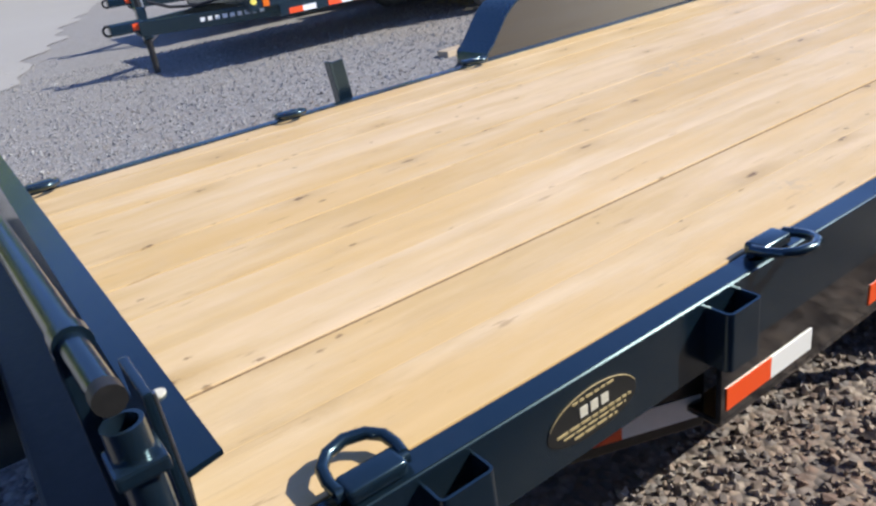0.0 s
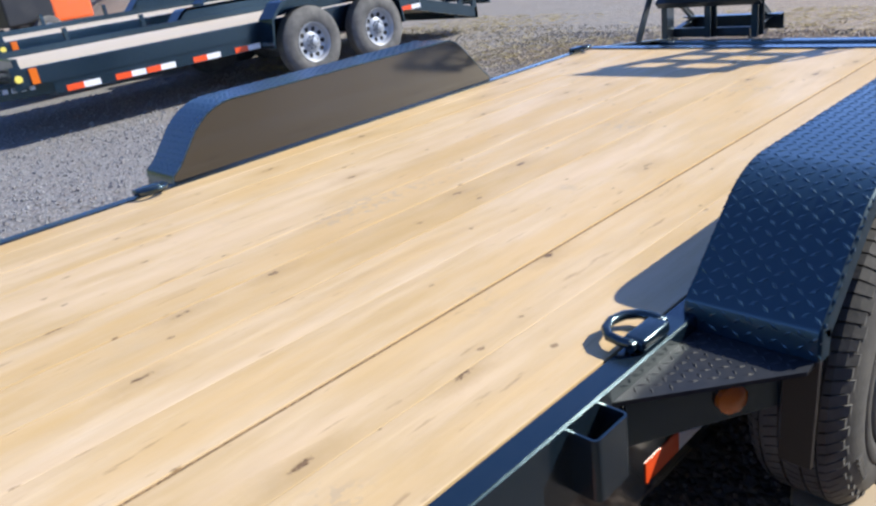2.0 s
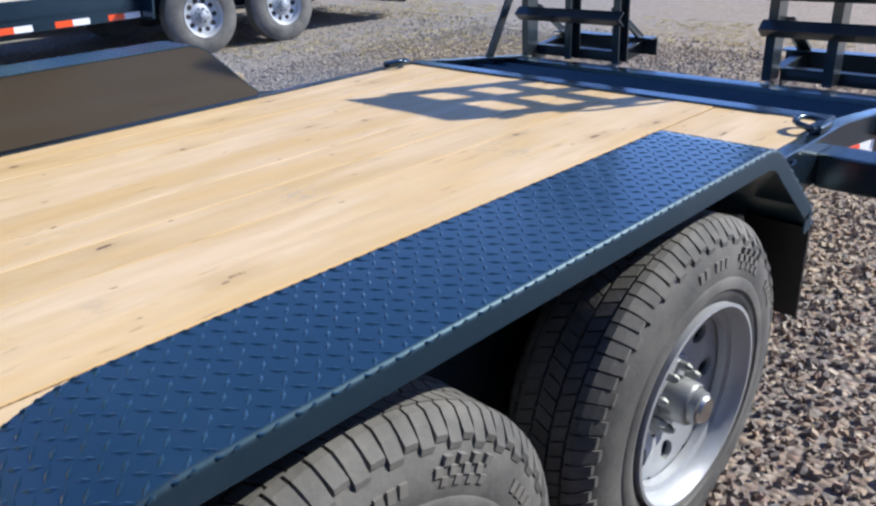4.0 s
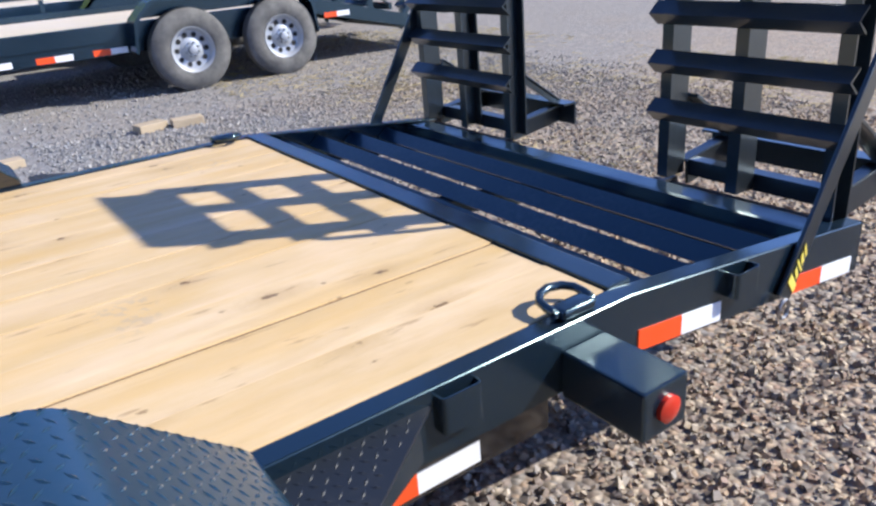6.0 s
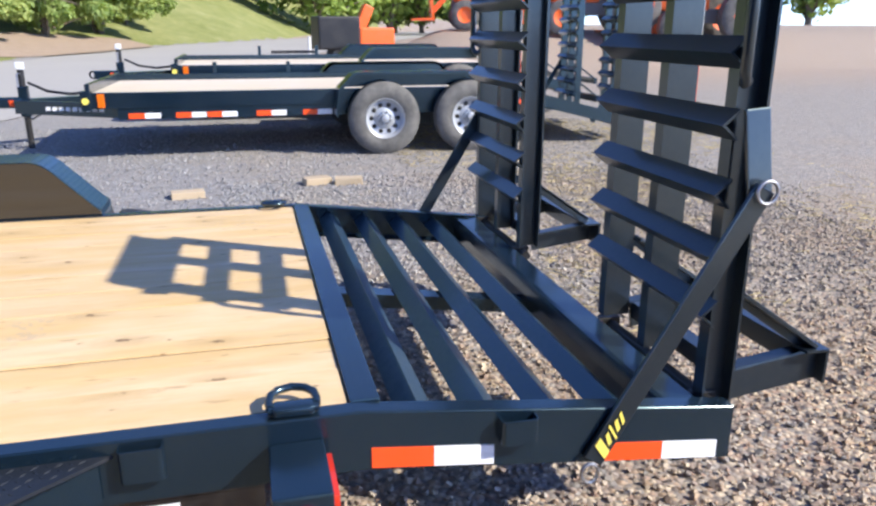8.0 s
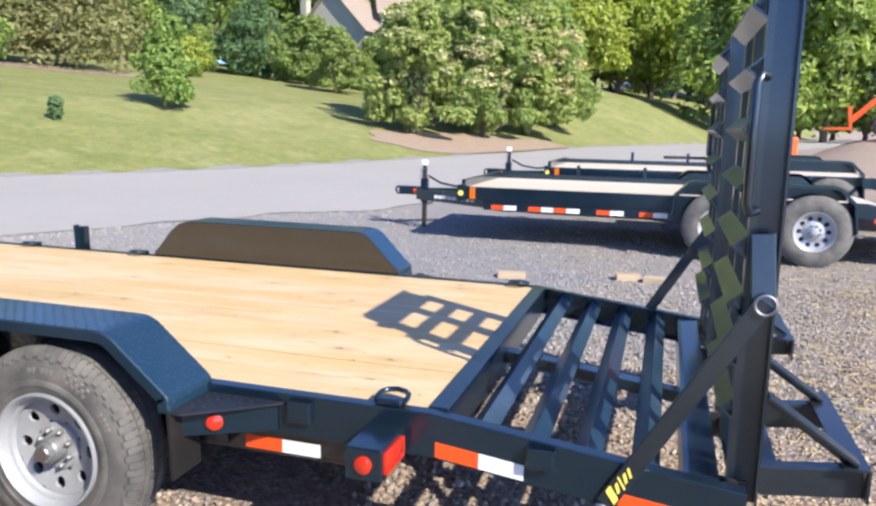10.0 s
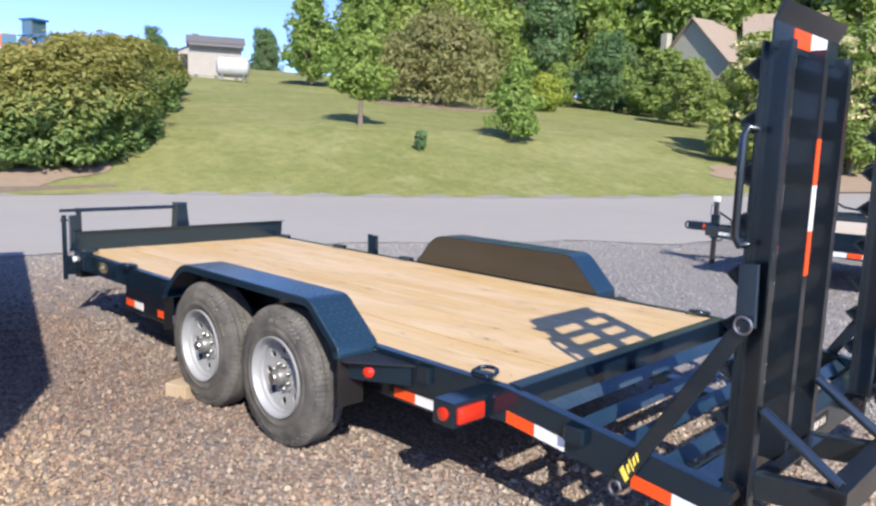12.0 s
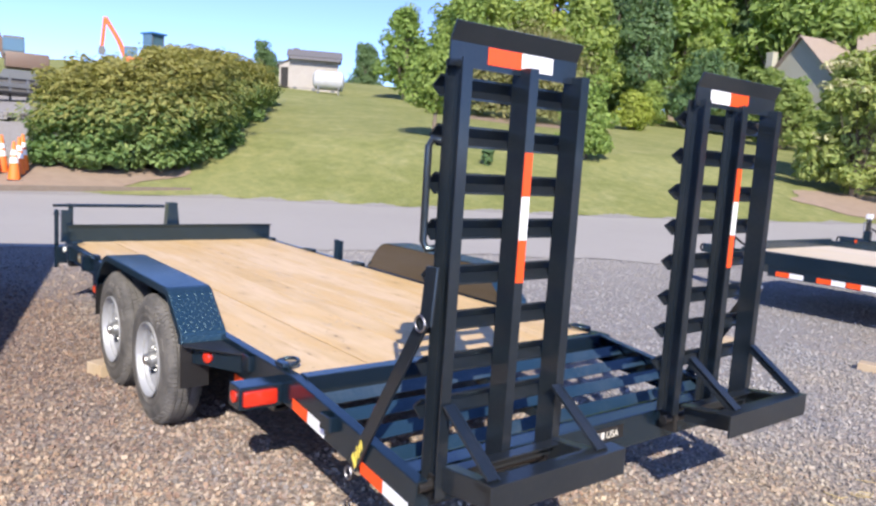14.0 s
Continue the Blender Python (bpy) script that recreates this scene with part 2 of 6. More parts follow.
def gravel(name, flat=False):
    """Crushed stone: blue-grey with washes of tan and rust, pieces of a few centimetres."""
    n = Nodes(name)
    geo = n.add("ShaderNodeNewGeometry")
    pos = geo.outputs["Position"]
    if flat:
        vo = n.add("ShaderNodeTexVoronoi", Scale=42.0, Randomness=1.0)
        n.link(pos, vo.inputs["Vector"])
        pick = n.add("ShaderNodeSeparateColor")
        n.link(vo.outputs["Color"], pick.inputs[0])
        rnd, dist = pick.outputs[0], vo.outputs["Distance"]
    else:
        rnd = geo.outputs["Random Per Island"]
    tan = n.ramp(rnd, [(0.0, (0.14, 0.105, 0.09)), (0.18, (0.21, 0.205, 0.205)), (0.36, (0.28, 0.195, 0.155)), (0.52, (0.30, 0.285, 0.275)), (0.68, (0.37, 0.275, 0.205)), (0.84, (0.39, 0.335, 0.28)), (1.0, (0.47, 0.41, 0.34))])
    grey = n.ramp(rnd, [(0.0, (0.10, 0.108, 0.125)), (0.25, (0.20, 0.21, 0.23)), (0.40, (0.23, 0.195, 0.18)), (0.55, (0.24, 0.255, 0.275)), (0.75, (0.30, 0.30, 0.305)), (1.0, (0.42, 0.42, 0.42))])
    sep = n.add("ShaderNodeSeparateXYZ")
    n.link(pos, sep.inputs[0])
    wash = n.noise(pos, 0.30, 4, 0.6)
    # tan chippings lie round the trailer's near side and rear, blue-grey stone beyond
    lean = n.math("ADD", n.math("MULTIPLY", sep.outputs[0], 0.018), n.math("MULTIPLY", sep.outputs[1], -0.070))
    where = n.ramp(n.math("ADD", n.math("ADD", wash, lean), 0.07), [(0.36, (0, 0, 0)), (0.60, (1, 1, 1))])
    col = n.mix(where, grey, tan)
    col = n.mix(n.math("MULTIPLY", n.ramp(n.noise(pos, 1.7, 5, 0.65), [(0.52, (0, 0, 0)), (0.75, (1, 1, 1))]), 0.30), col, (0.32, 0.25, 0.165))
    # redder and darker near the trailer's side: stones' shaded faces put into the colour
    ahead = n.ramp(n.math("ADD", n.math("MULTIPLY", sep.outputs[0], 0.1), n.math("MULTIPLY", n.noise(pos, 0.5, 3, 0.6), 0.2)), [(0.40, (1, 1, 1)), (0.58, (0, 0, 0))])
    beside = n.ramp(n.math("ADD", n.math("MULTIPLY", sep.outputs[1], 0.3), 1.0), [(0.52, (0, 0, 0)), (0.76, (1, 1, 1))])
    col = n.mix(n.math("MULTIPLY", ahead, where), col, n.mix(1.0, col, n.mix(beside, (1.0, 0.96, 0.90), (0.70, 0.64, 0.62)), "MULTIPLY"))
    # lighter away from the trailer's side: sunlit stone faces put into the colour
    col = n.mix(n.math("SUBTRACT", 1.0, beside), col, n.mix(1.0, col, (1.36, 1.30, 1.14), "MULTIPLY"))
    # straw-coloured dust gathers towards the rear of the lot
    back = n.ramp(n.math("ADD", n.math("MULTIPLY", n.math("SUBTRACT", sep.outputs[0], 1.2), 0.060), n.math("MULTIPLY", n.noise(pos, 0.7, 5, 0.65), 0.60)), [(0.50, (0, 0, 0)), (0.64, (1, 1, 1))])
    col = n.mix(n.math("MULTIPLY", back, 0.62), col, n.mix(1.0, n.mix(0.45, col, tan), (1.22, 1.09, 0.80), "MULTIPLY"))
    # pale dust ground in beside the lane
    off = n.math("SUBTRACT", sep.outputs[0], n.math("SUBTRACT", n.math("MULTIPLY", sep.outputs[1], 0.42), 4.3))
    dusty = n.ramp(n.math("ADD", n.math("MULTIPLY", off, 0.16), n.math("MULTIPLY", n.noise(pos, 0.9, 4, 0.6), 0.35)), [(0.16, (1, 1, 1)), (0.85, (0, 0, 0))])
    col = n.mix(n.math("MULTIPLY", dusty, 0.62), col, (0.355, 0.345, 0.325))
    # fines washed between the stones on the far side even them out
    fines = n.ramp(n.math("ADD", n.math("ADD", n.math("MULTIPLY", sep.outputs[1], 0.10), n.math("MULTIPLY", sep.outputs[0], 0.05)), n.math("MULTIPLY", n.noise(pos, 1.1, 5, 0.65), 0.30)), [(0.60, (0, 0, 0)), (0.86, (1, 1, 1))])
    col = n.mix(n.math("MULTIPLY", fines, 0.42), col, n.mix(where, (0.265, 0.265, 0.27), (0.315, 0.27, 0.22)))
    # tan dirt where the machines are parked
    yard = n.math("MULTIPLY", n.ramp(n.math("ADD", n.math("MULTIPLY", sep.outputs[1], 0.05), n.math("MULTIPLY", n.noise(pos, 0.6, 4, 0.6), 0.2)), [(0.66, (0, 0, 0)), (0.92, (1, 1, 1))]),
                  n.ramp(n.math("MULTIPLY", sep.outputs[0], 0.1), [(0.60, (0, 0, 0)), (0.85, (1, 1, 1))]))
    col = n.mix(n.math("MULTIPLY", yard, 0.75), col, (0.37, 0.285, 0.215))
    if flat:
        # shade in the gaps between drawn stones, mixed into the colour
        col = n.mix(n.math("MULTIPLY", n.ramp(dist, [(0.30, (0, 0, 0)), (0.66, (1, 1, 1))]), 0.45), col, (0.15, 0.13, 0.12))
        n.bump(n.math("SUBTRACT", 1.0, dist), 0.6, 0.02)
    else:
        n.bump(n.noise(pos, 90, 3), 0.3, 0.004)
    n.put(Base_Color=col, Roughness=0.85)
    return n.mat


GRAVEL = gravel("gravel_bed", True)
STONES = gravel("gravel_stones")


def asphalt():
    n = Nodes("worn_asphalt")
    pos = n.add("ShaderNodeNewGeometry").outputs["Position"]
    fine, mid, big = n.noise(pos, 160, 3), n.noise(pos, 2.2, 5, 0.6), n.noise(pos, 0.16, 4, 0.6)
    col = n.mix(fine, (0.265, 0.256, 0.244), (0.385, 0.374, 0.357))
    col = n.mix(n.math("MULTIPLY", n.ramp(big, [(0.35, (0, 0, 0)), (0.7, (1, 1, 1))]), 0.5), col, (0.375, 0.364, 0.347))
    col = n.mix(n.math("MULTIPLY", n.ramp(mid, [(0.55, (0, 0, 0)), (0.8, (1, 1, 1))]), 0.35), col, (0.265, 0.256, 0.244))
    n.put(Base_Color=col, Roughness=0.85)
    n.bump(fine, 0.4, 0.004)
    return n.mat


def lawn():
    n = Nodes("mown_grass")
    pos = n.add("ShaderNodeNewGeometry").outputs["Position"]
    fine, mid, big = n.noise(pos, 14, 5, 0.7), n.noise(pos, 1.1, 5, 0.6), n.noise(pos, 0.11, 5, 0.55)
    small = n.noise(pos, 4.5, 4, 0.65)
    col = n.mix(n.ramp(fine, [(0.3, (0, 0, 0)), (0.7, (1, 1, 1))]), (0.215, 0.215, 0.085), (0.355, 0.34, 0.15))
    col = n.mix(n.math("MULTIPLY", n.ramp(small, [(0.50, (0, 0, 0)), (0.68, (1, 1, 1))]), 0.3), col, (0.19, 0.205, 0.075))
    col = n.mix(n.math("MULTIPLY", n.ramp(big, [(0.40, (0, 0, 0)), (0.64, (1, 1, 1))]), 0.60), col, (0.39, 0.36, 0.19))
    col = n.mix(n.math("MULTIPLY", n.ramp(mid, [(0.58, (0, 0, 0)), (0.78, (1, 1, 1))]), 0.45), col, (0.36, 0.31, 0.16))
    # darker green patches put dappled shade into the grass colour
    col = n.mix(n.math("MULTIPLY", n.ramp(n.noise(pos, 0.45, 5, 0.65), [(0.46, (0, 0, 0)), (0.60, (1, 1, 1))]), 0.45), col, (0.20, 0.215, 0.075))
    col = n.mix(n.math("MULTIPLY", n.ramp(n.noise(pos, 0.8, 6, 0.7), [(0.53, (0, 0, 0)), (0.66, (1, 1, 1))]), 0.55), col, (0.43, 0.39, 0.23))
    clump = n.ramp(n.noise(pos, 2.6, 6, 0.72), [(0.36, (0.60, 0.71, 0.57)), (0.54, (0.75, 0.83, 0.70)), (0.70, (0.90, 0.95, 0.80))])
    col = n.mix(1.0, col, clump, "MULTIPLY")
    n.put(Base_Color=col, Roughness=0.9, Specular_IOR_Level=0.2)
    n.bump(fine, 0.8, 0.06)
    return n.mat


ASPHALT, LAWN = asphalt(), lawn()


def earth(name, a, b, scale=3.0):
    n = Nodes(name)
    pos = n.add("ShaderNodeNewGeometry").outputs["Position"]
    n.put(Base_Color=n.mix(n.noise(pos, scale, 6, 0.7), a, b), Roughness=0.95)
    n.bump(n.noise(pos, scale * 6, 4), 0.6, 0.03)
    return n.mat


MULCH = earth("tan_mulch", (0.20, 0.145, 0.11), (0.36, 0.28, 0.21))


def leaves(name, dark, light, tip=None, tip_share=0.0, through=0.40):
    n = Nodes(name)
    geo = n.add("ShaderNodeNewGeometry")
    info = n.add("ShaderNodeObjectInfo")
    rnd = geo.outputs["Random Per Island"]
    col = n.mix(rnd, dark, light)
    col = n.mix(1.0, col, n.mix(info.outputs["Random"], (0.85, 0.92, 0.85), (1.12, 1.05, 1.0)), "MULTIPLY")
    if tip:
        up = n.add("ShaderNodeSeparateXYZ")
        n.link(n.add("ShaderNodeTexCoord").outputs["Generated"], up.inputs[0])
        share = n.math("MULTIPLY", n.ramp(n.math("ADD", up.outputs[2], n.math("MULTIPLY", rnd, 0.5)), [(0.55, (0, 0, 0)), (1.0, (1, 1, 1))]), tip_share)
        col = n.mix(share, col, tip)
    n.put(Base_Color=col, Roughness=0.6, Specular_IOR_Level=0.3)
    tr = n.add("ShaderNodeBsdfTranslucent")
    n.link(n.mix(1.0, col, (1.25, 1.3, 0.7), "MULTIPLY"), tr.inputs[0])
    mx = n.add("ShaderNodeMixShader")
    mx.inputs[0].default_value = through
    n.link(n.bsdf.outputs[0], mx.inputs[1])
    n.link(tr.outputs[0], mx.inputs[2])
    n.link(mx.outputs[0], n.tree.nodes["Material Output"].inputs[0])
    return n.mat


LEAF = leaves("leaf_green", (0.17, 0.255, 0.075), (0.34, 0.44, 0.135))
LEAF_SHRUB = leaves("shrub_leaf", (0.19, 0.275, 0.095), (0.37, 0.45, 0.17))
LEAF_DARK = leaves("leaf_dark", (0.10, 0.175, 0.09), (0.20, 0.305, 0.15))
LEAF_YELLOW = leaves("leaf_yellow_green", (0.22, 0.30, 0.055), (0.38, 0.45, 0.11))
LEAF_BUSH = leaves("burning_bush_leaf", (0.13, 0.215, 0.085), (0.27, 0.40, 0.16), (0.41, 0.325, 0.11), 0.62)
LEAF_GREY = leaves("grey_green_leaf", (0.16, 0.18, 0.08), (0.32, 0.32, 0.16))
BLOSSOM = leaves("cream_blossom", (0.44, 0.41, 0.22), (0.66, 0.61, 0.40), through=0.2)
SEAM_FILLER = earth("seam_filler", (0.15, 0.095, 0.05), (0.36, 0.24, 0.13), 14.0)
BARK = earth("bark", (0.11, 0.085, 0.065), (0.24, 0.20, 0.16), 9.0)
SHED_WOOD = earth("weathered_boards", (0.30, 0.285, 0.265), (0.42, 0.40, 0.375), 2.0)
ROOF_GREY = earth("grey_shingles", (0.10, 0.10, 0.11), (0.17, 0.17, 0.18), 5.0)
ROOF_BROWN = earth("brown_shingles", (0.24, 0.195, 0.16), (0.34, 0.28, 0.235), 3.0)
SIDING = earth("pale_siding", (0.36, 0.36, 0.29), (0.44, 0.44, 0.36), 1.0)


# ---- mesh helpers ----
def finish(name, bm, material, parent=None, label="", smooth=False):
    data = bpy.data.meshes.new(name)
    bmesh.ops.recalc_face_normals(bm, faces=bm.faces[:])
    if smooth:
        for f in bm.faces:
            f.smooth = True
    bm.to_mesh(data)
    bm.free()
    data.materials.append(material)
    if smooth:
        data.set_sharp_from_angle(angle=radians(38))
    ob = new(name, data)
    if parent:
        ob.parent = parent
        ob.matrix_parent_inverse = parent.matrix_basis.inverted()
    if label:
        ob["label"] = label
    return ob


def part(name, bm, material, parent, label="", smooth=False):
    """Links a bmesh as one mesh object under a thing or a part; its numbers are in the thing's own frame."""
    ob = finish(name, bm, material, None, label, smooth)
    ob.parent = parent
    return ob


def empty(name, m=None):
    ob = new(name)
    ob.empty_display_size = 0.2
    if m:
        ob.matrix_basis = m
    return ob


def box(bm, x0, x1, y0, y1, z0, z1, bevel=0.0, m=None, segs=2):
    r = bmesh.ops.create_cube(bm, size=1.0)
    vs = r["verts"]
    bmesh.ops.scale(bm, vec=(abs(x1 - x0), abs(y1 - y0), abs(z1 - z0)), verts=vs)
    bmesh.ops.translate(bm, vec=((x0 + x1) / 2, (y0 + y1) / 2, (z0 + z1) / 2), verts=vs)
    if m:
        bmesh.ops.transform(bm, matrix=m, verts=vs)
    if bevel:
        es = list({e for v in vs for e in v.link_edges})
        bmesh.ops.bevel(bm, geom=es, offset=bevel, segments=segs, affect="EDGES", profile=0.6)
    return bm


def boxed(*a, **k):
    return box(bmesh.new(), *a, **k)


def frame_of(d):
    d = Vector(d).normalized()
    u = d.cross(Vector((0, 0, 1)) if abs(d.z) < 0.95 else Vector((1, 0, 0))).normalized()
    return d, u, d.cross(u)


def sweep(bm, pts, radius, seg=12, cap=True):
    """A round bar along points; radius may be one number or one for each point."""
    pts = [Vector(p) for p in pts]
    rad = radius if isinstance(radius, (list, tuple)) else [radius] * len(pts)
    rings = []
    _, u, _ = frame_of(pts[1] - pts[0])
    for i, p in enumerate(pts):
        d = (pts[min(i + 1, len(pts) - 1)] - pts[max(i - 1, 0)]).normalized()
        u = (u - d * u.dot(d)).normalized()
        v = d.cross(u)
        rings.append([bm.verts.new(p + rad[i] * (math.cos(a) * u + math.sin(a) * v)) for a in (2 * math.pi * k / seg for k in range(seg))])
    for a, b in zip(rings, rings[1:]):
        for k in range(seg):
            bm.faces.new((a[k], a[(k + 1) % seg], b[(k + 1) % seg], b[k]))
    if cap:
        bm.faces.new(rings[0][::-1])
        bm.faces.new(rings[-1])
    return bm


def rod(p0, p1, r, seg=14):
    return sweep(bmesh.new(), [p0, p1], r, seg)


def prism(bm, poly, axis, a, b):
    """A polygon given in the two other axes, carried along axis from a to b."""
    def at(p, s):
        q = list(p)
        q.insert(axis, s)
        return q
    lo, hi = [bm.verts.new(at(p, a)) for p in poly], [bm.verts.new(at(p, b)) for p in poly]
    n = len(poly)
    for k in range(n):
        bm.faces.new((lo[k], lo[(k + 1) % n], hi[(k + 1) % n], hi[k]))
    bm.faces.new(lo[::-1])
    bm.faces.new(hi)
    return bm


def bar(bm, p0, p1, w, h, roll=0.0, bevel=0.0):
    """A flat bar from p0 to p1, w wide (level) and h high."""
    p0, p1 = Vector(p0), Vector(p1)
    d, u, v = frame_of(p1 - p0)
    m = Matrix((d, u, v)).transposed().to_4x4()
    m = Matrix.Translation((p0 + p1) / 2) @ m @ Matrix.Rotation(roll, 4, "X")
    n = (p1 - p0).length
    return box(bm, -n / 2, n / 2, -w / 2, w / 2, -h / 2, h / 2, bevel, m)


def lathe(bm, profile, axis_m, seg=40):
    """Turns (along, radius) points about the local z axis of axis_m."""
    rings = []
    for z, r in profile:
        rings.append([bm.verts.new(axis_m @ Vector((r * math.cos(a), r * math.sin(a), z))) for a in (2 * math.pi * k / seg for k in range(seg))])
    for a, b in zip(rings, rings[1:]):
        for k in range(seg):
            bm.faces.new((a[k], a[(k + 1) % seg], b[(k + 1) % seg], b[k]))
    return rings


# ---- ground ----
EDGE = [(-400, -40), (-40, -17), (1.4, -14.6), (6.3, -13.7), (10.8, -10.2), (12.3, -9.1), (14.3, -7.6), (17.9, -5.7), (20.5, -4.6), (25, -3.1), (30, -1.9), (38, 0.7), (45, 3.2), (52, 5.8), (62, 8.6), (92, 15), (140, 30), (700, 300)]
KERB = [(-400, -60), (-40, -9), (0.7, -3.9), (4.7, -2.5), (6.8, -1.4), (8.3, -0.1), (9.3, 0.85), (10.5, 1.25), (12.7, 1.85), (17, 3.1), (22.8, 5.1), (60, 18), (700, 300)]


def along(table, y):
    for (a, b), (c, d) in zip(table, table[1:]):
        if y <= c:
            return b + (d - b) * (y - a) / (c - a)
    return table[-1][1]


def ground_z(x, y):
    z = 0.014 * max(0.0, min(y, 40.0) - 2.5)
    s = (along(EDGE, y) - x) * 0.9
    if s > 0:
        rise = 0.25 * min(s, 8.0) + 0.13 * max(0.0, min(s, 62.0) - 8.0)
        # the bank grows steeper where the lane leaves between the trees
        z += rise * (1.0 + 0.95 * min(1.0, max(0.0, (y - 42.0) / 28.0)) * min(1.0, max(0.0, (x + 14.0) / 12.0)))
        z += 0.12 * noise.noise(Vector((x * 0.12, y * 0.12, 3.0))) * min(s, 4.0) / 4.0
    # the machines stand on a low gravel rise beyond the parked trailers
    up = min(1.0, max(0.0, (x - along(KERB, y) - 3.0) / 3.0)) * min(1.0, max(0.0, (y - 17.0) / 6.0))
    return z + 1.05 * up * up * (3 - 2 * up)


def steps(stops):
    out = []
    for (a, b), step in stops:
        out += list(np.arange(a, b, step))
    return out + [stops[-1][0][1]]


def sheet(name, xs, ys, lift, material, keep=None):
    verts, faces, index = [], [], {}

    def vert(i, j):
        if (i, j) not in index:
            index[i, j] = len(verts)
            x, y = xs(i, j), ys[j]
            verts.append((x, y, ground_z(x, y) + lift))
        return index[i, j]
    for j in range(len(ys) - 1):
        for i in range(keep):
            faces.append((vert(i, j), vert(i + 1, j), vert(i + 1, j + 1), vert(i, j + 1)))
    data = bpy.data.meshes.new(name)
    data.from_pydata(verts, [], faces)
    data.materials.append(material)
    for p in data.polygons:
        p.use_smooth = True
    return new(name, data)


YS = steps([((-700, -100), 60), ((-100, -20), 8), ((-20, -4), 1.0), ((-4, 18), 0.2), ((18, 60), 1.0), ((60, 160), 5), ((160, 700), 60)])
GX = steps([((-700, -150), 55), ((-150, -70), 5), ((-70, 30), 1.0), ((30, 100), 8), ((100, 700), 60)])
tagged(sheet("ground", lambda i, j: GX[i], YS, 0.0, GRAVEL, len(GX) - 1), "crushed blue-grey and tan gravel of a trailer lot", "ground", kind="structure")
ROAD_N = 14
tagged(sheet("road", lambda i, j: along(EDGE, YS[j]) + (along(KERB, YS[j]) + 0.5 * noise.noise(Vector((0, YS[j] * 0.9, 7.0))) - along(EDGE, YS[j])) * i / ROAD_N, YS, 0.012, ASPHALT, ROAD_N),
       "worn pale grey asphalt lane beside the gravel lot", "road", kind="structure")
LAWN_S = steps([((0, 12), 0.8), ((12, 70), 3), ((70, 160), 15), ((160, 600), 60)])
tagged(sheet("lawn", lambda i, j: along(EDGE, YS[j]) - LAWN_S[i], YS, 0.03, LAWN, len(LAWN_S) - 1),
       "sunlit mown grass rising to a low hilltop", "lawn", kind="structure")


# ---- the equipment trailer ----
DECK, WIDE, X0, X1, XE = 0.60, 2.08, 0.15, 4.86, 5.765
DROP = -0.118  # fall of the rear dovetail in metres a metre
trailer = tagged(empty("equipment_trailer"), "black tandem-axle equipment trailer with pine plank deck and upright ramps", "trailer")


def tail_z(x):
    return DECK + DROP * max(0.0, x - 4.88)


def channel_rail(y_out, side):
    """Side rail of folded channel: outer web and two flanges turned inwards."""
    bm = bmesh.new()
    t, d, h = 0.008, 0.052, 0.15
    s = side
    poly = [(0, 0), (0, -h), (s * d, -h), (s * d, -h + t), (s * t, -h + t), (s * t, -t), (s * d, -t), (s * d, 0)]
    secs = []
    for x, z in ((0.12, DECK + 0.004), (4.88, DECK + 0.004), (XE + 0.07, tail_z(XE + 0.07) + 0.004)):
        secs.append([bm.verts.new((x, y_out + a, z + b)) for a, b in poly])
    for a, b in zip(secs, secs[1:]):
        for k in range(len(poly)):
            bm.faces.new((a[k], a[(k + 1) % 8], b[(k + 1) % 8], b[k]))
    bm.faces.new(secs[0])
    bm.faces.new(secs[-1][::-1])
    bmesh.ops.bevel(bm, geom=[e for e in bm.edges if abs(e.verts[0].co.x - e.verts[1].co.x) > 0.3], offset=0.0038, segments=3, affect="EDGES")
    return part("side_rail", bm, BLACK, trailer, "black painted steel channel", True)


channel_rail(0.0, 1)
channel_rail(WIDE, -1)

# main frame beams below the rails
for y in (0.025, WIDE - 0.105):
    bm = bmesh.new()
    for x0, x1, z in ((1.10, 2.37, 0.265), (2.37, 4.66, 0.365)):
        box(bm, x0, x1, y, y + 0.08, z, z + 0.015, 0.003)
        box(bm, x0, x1, y, y + 0.012, z + 0.015, 0.435, 0.0)
    box(bm, 1.10, 4.66, y, y + 0.08, 0.435, 0.45, 0.003)
    part("frame_beam", bm, BEAM, trailer)
for x in np.arange(0.35, 4.85, 0.405):
    part("crossmember", boxed(x, x + 0.05, 0.06, WIDE - 0.06, 0.46, 0.555, 0.003), BLACK_DULL, trailer)
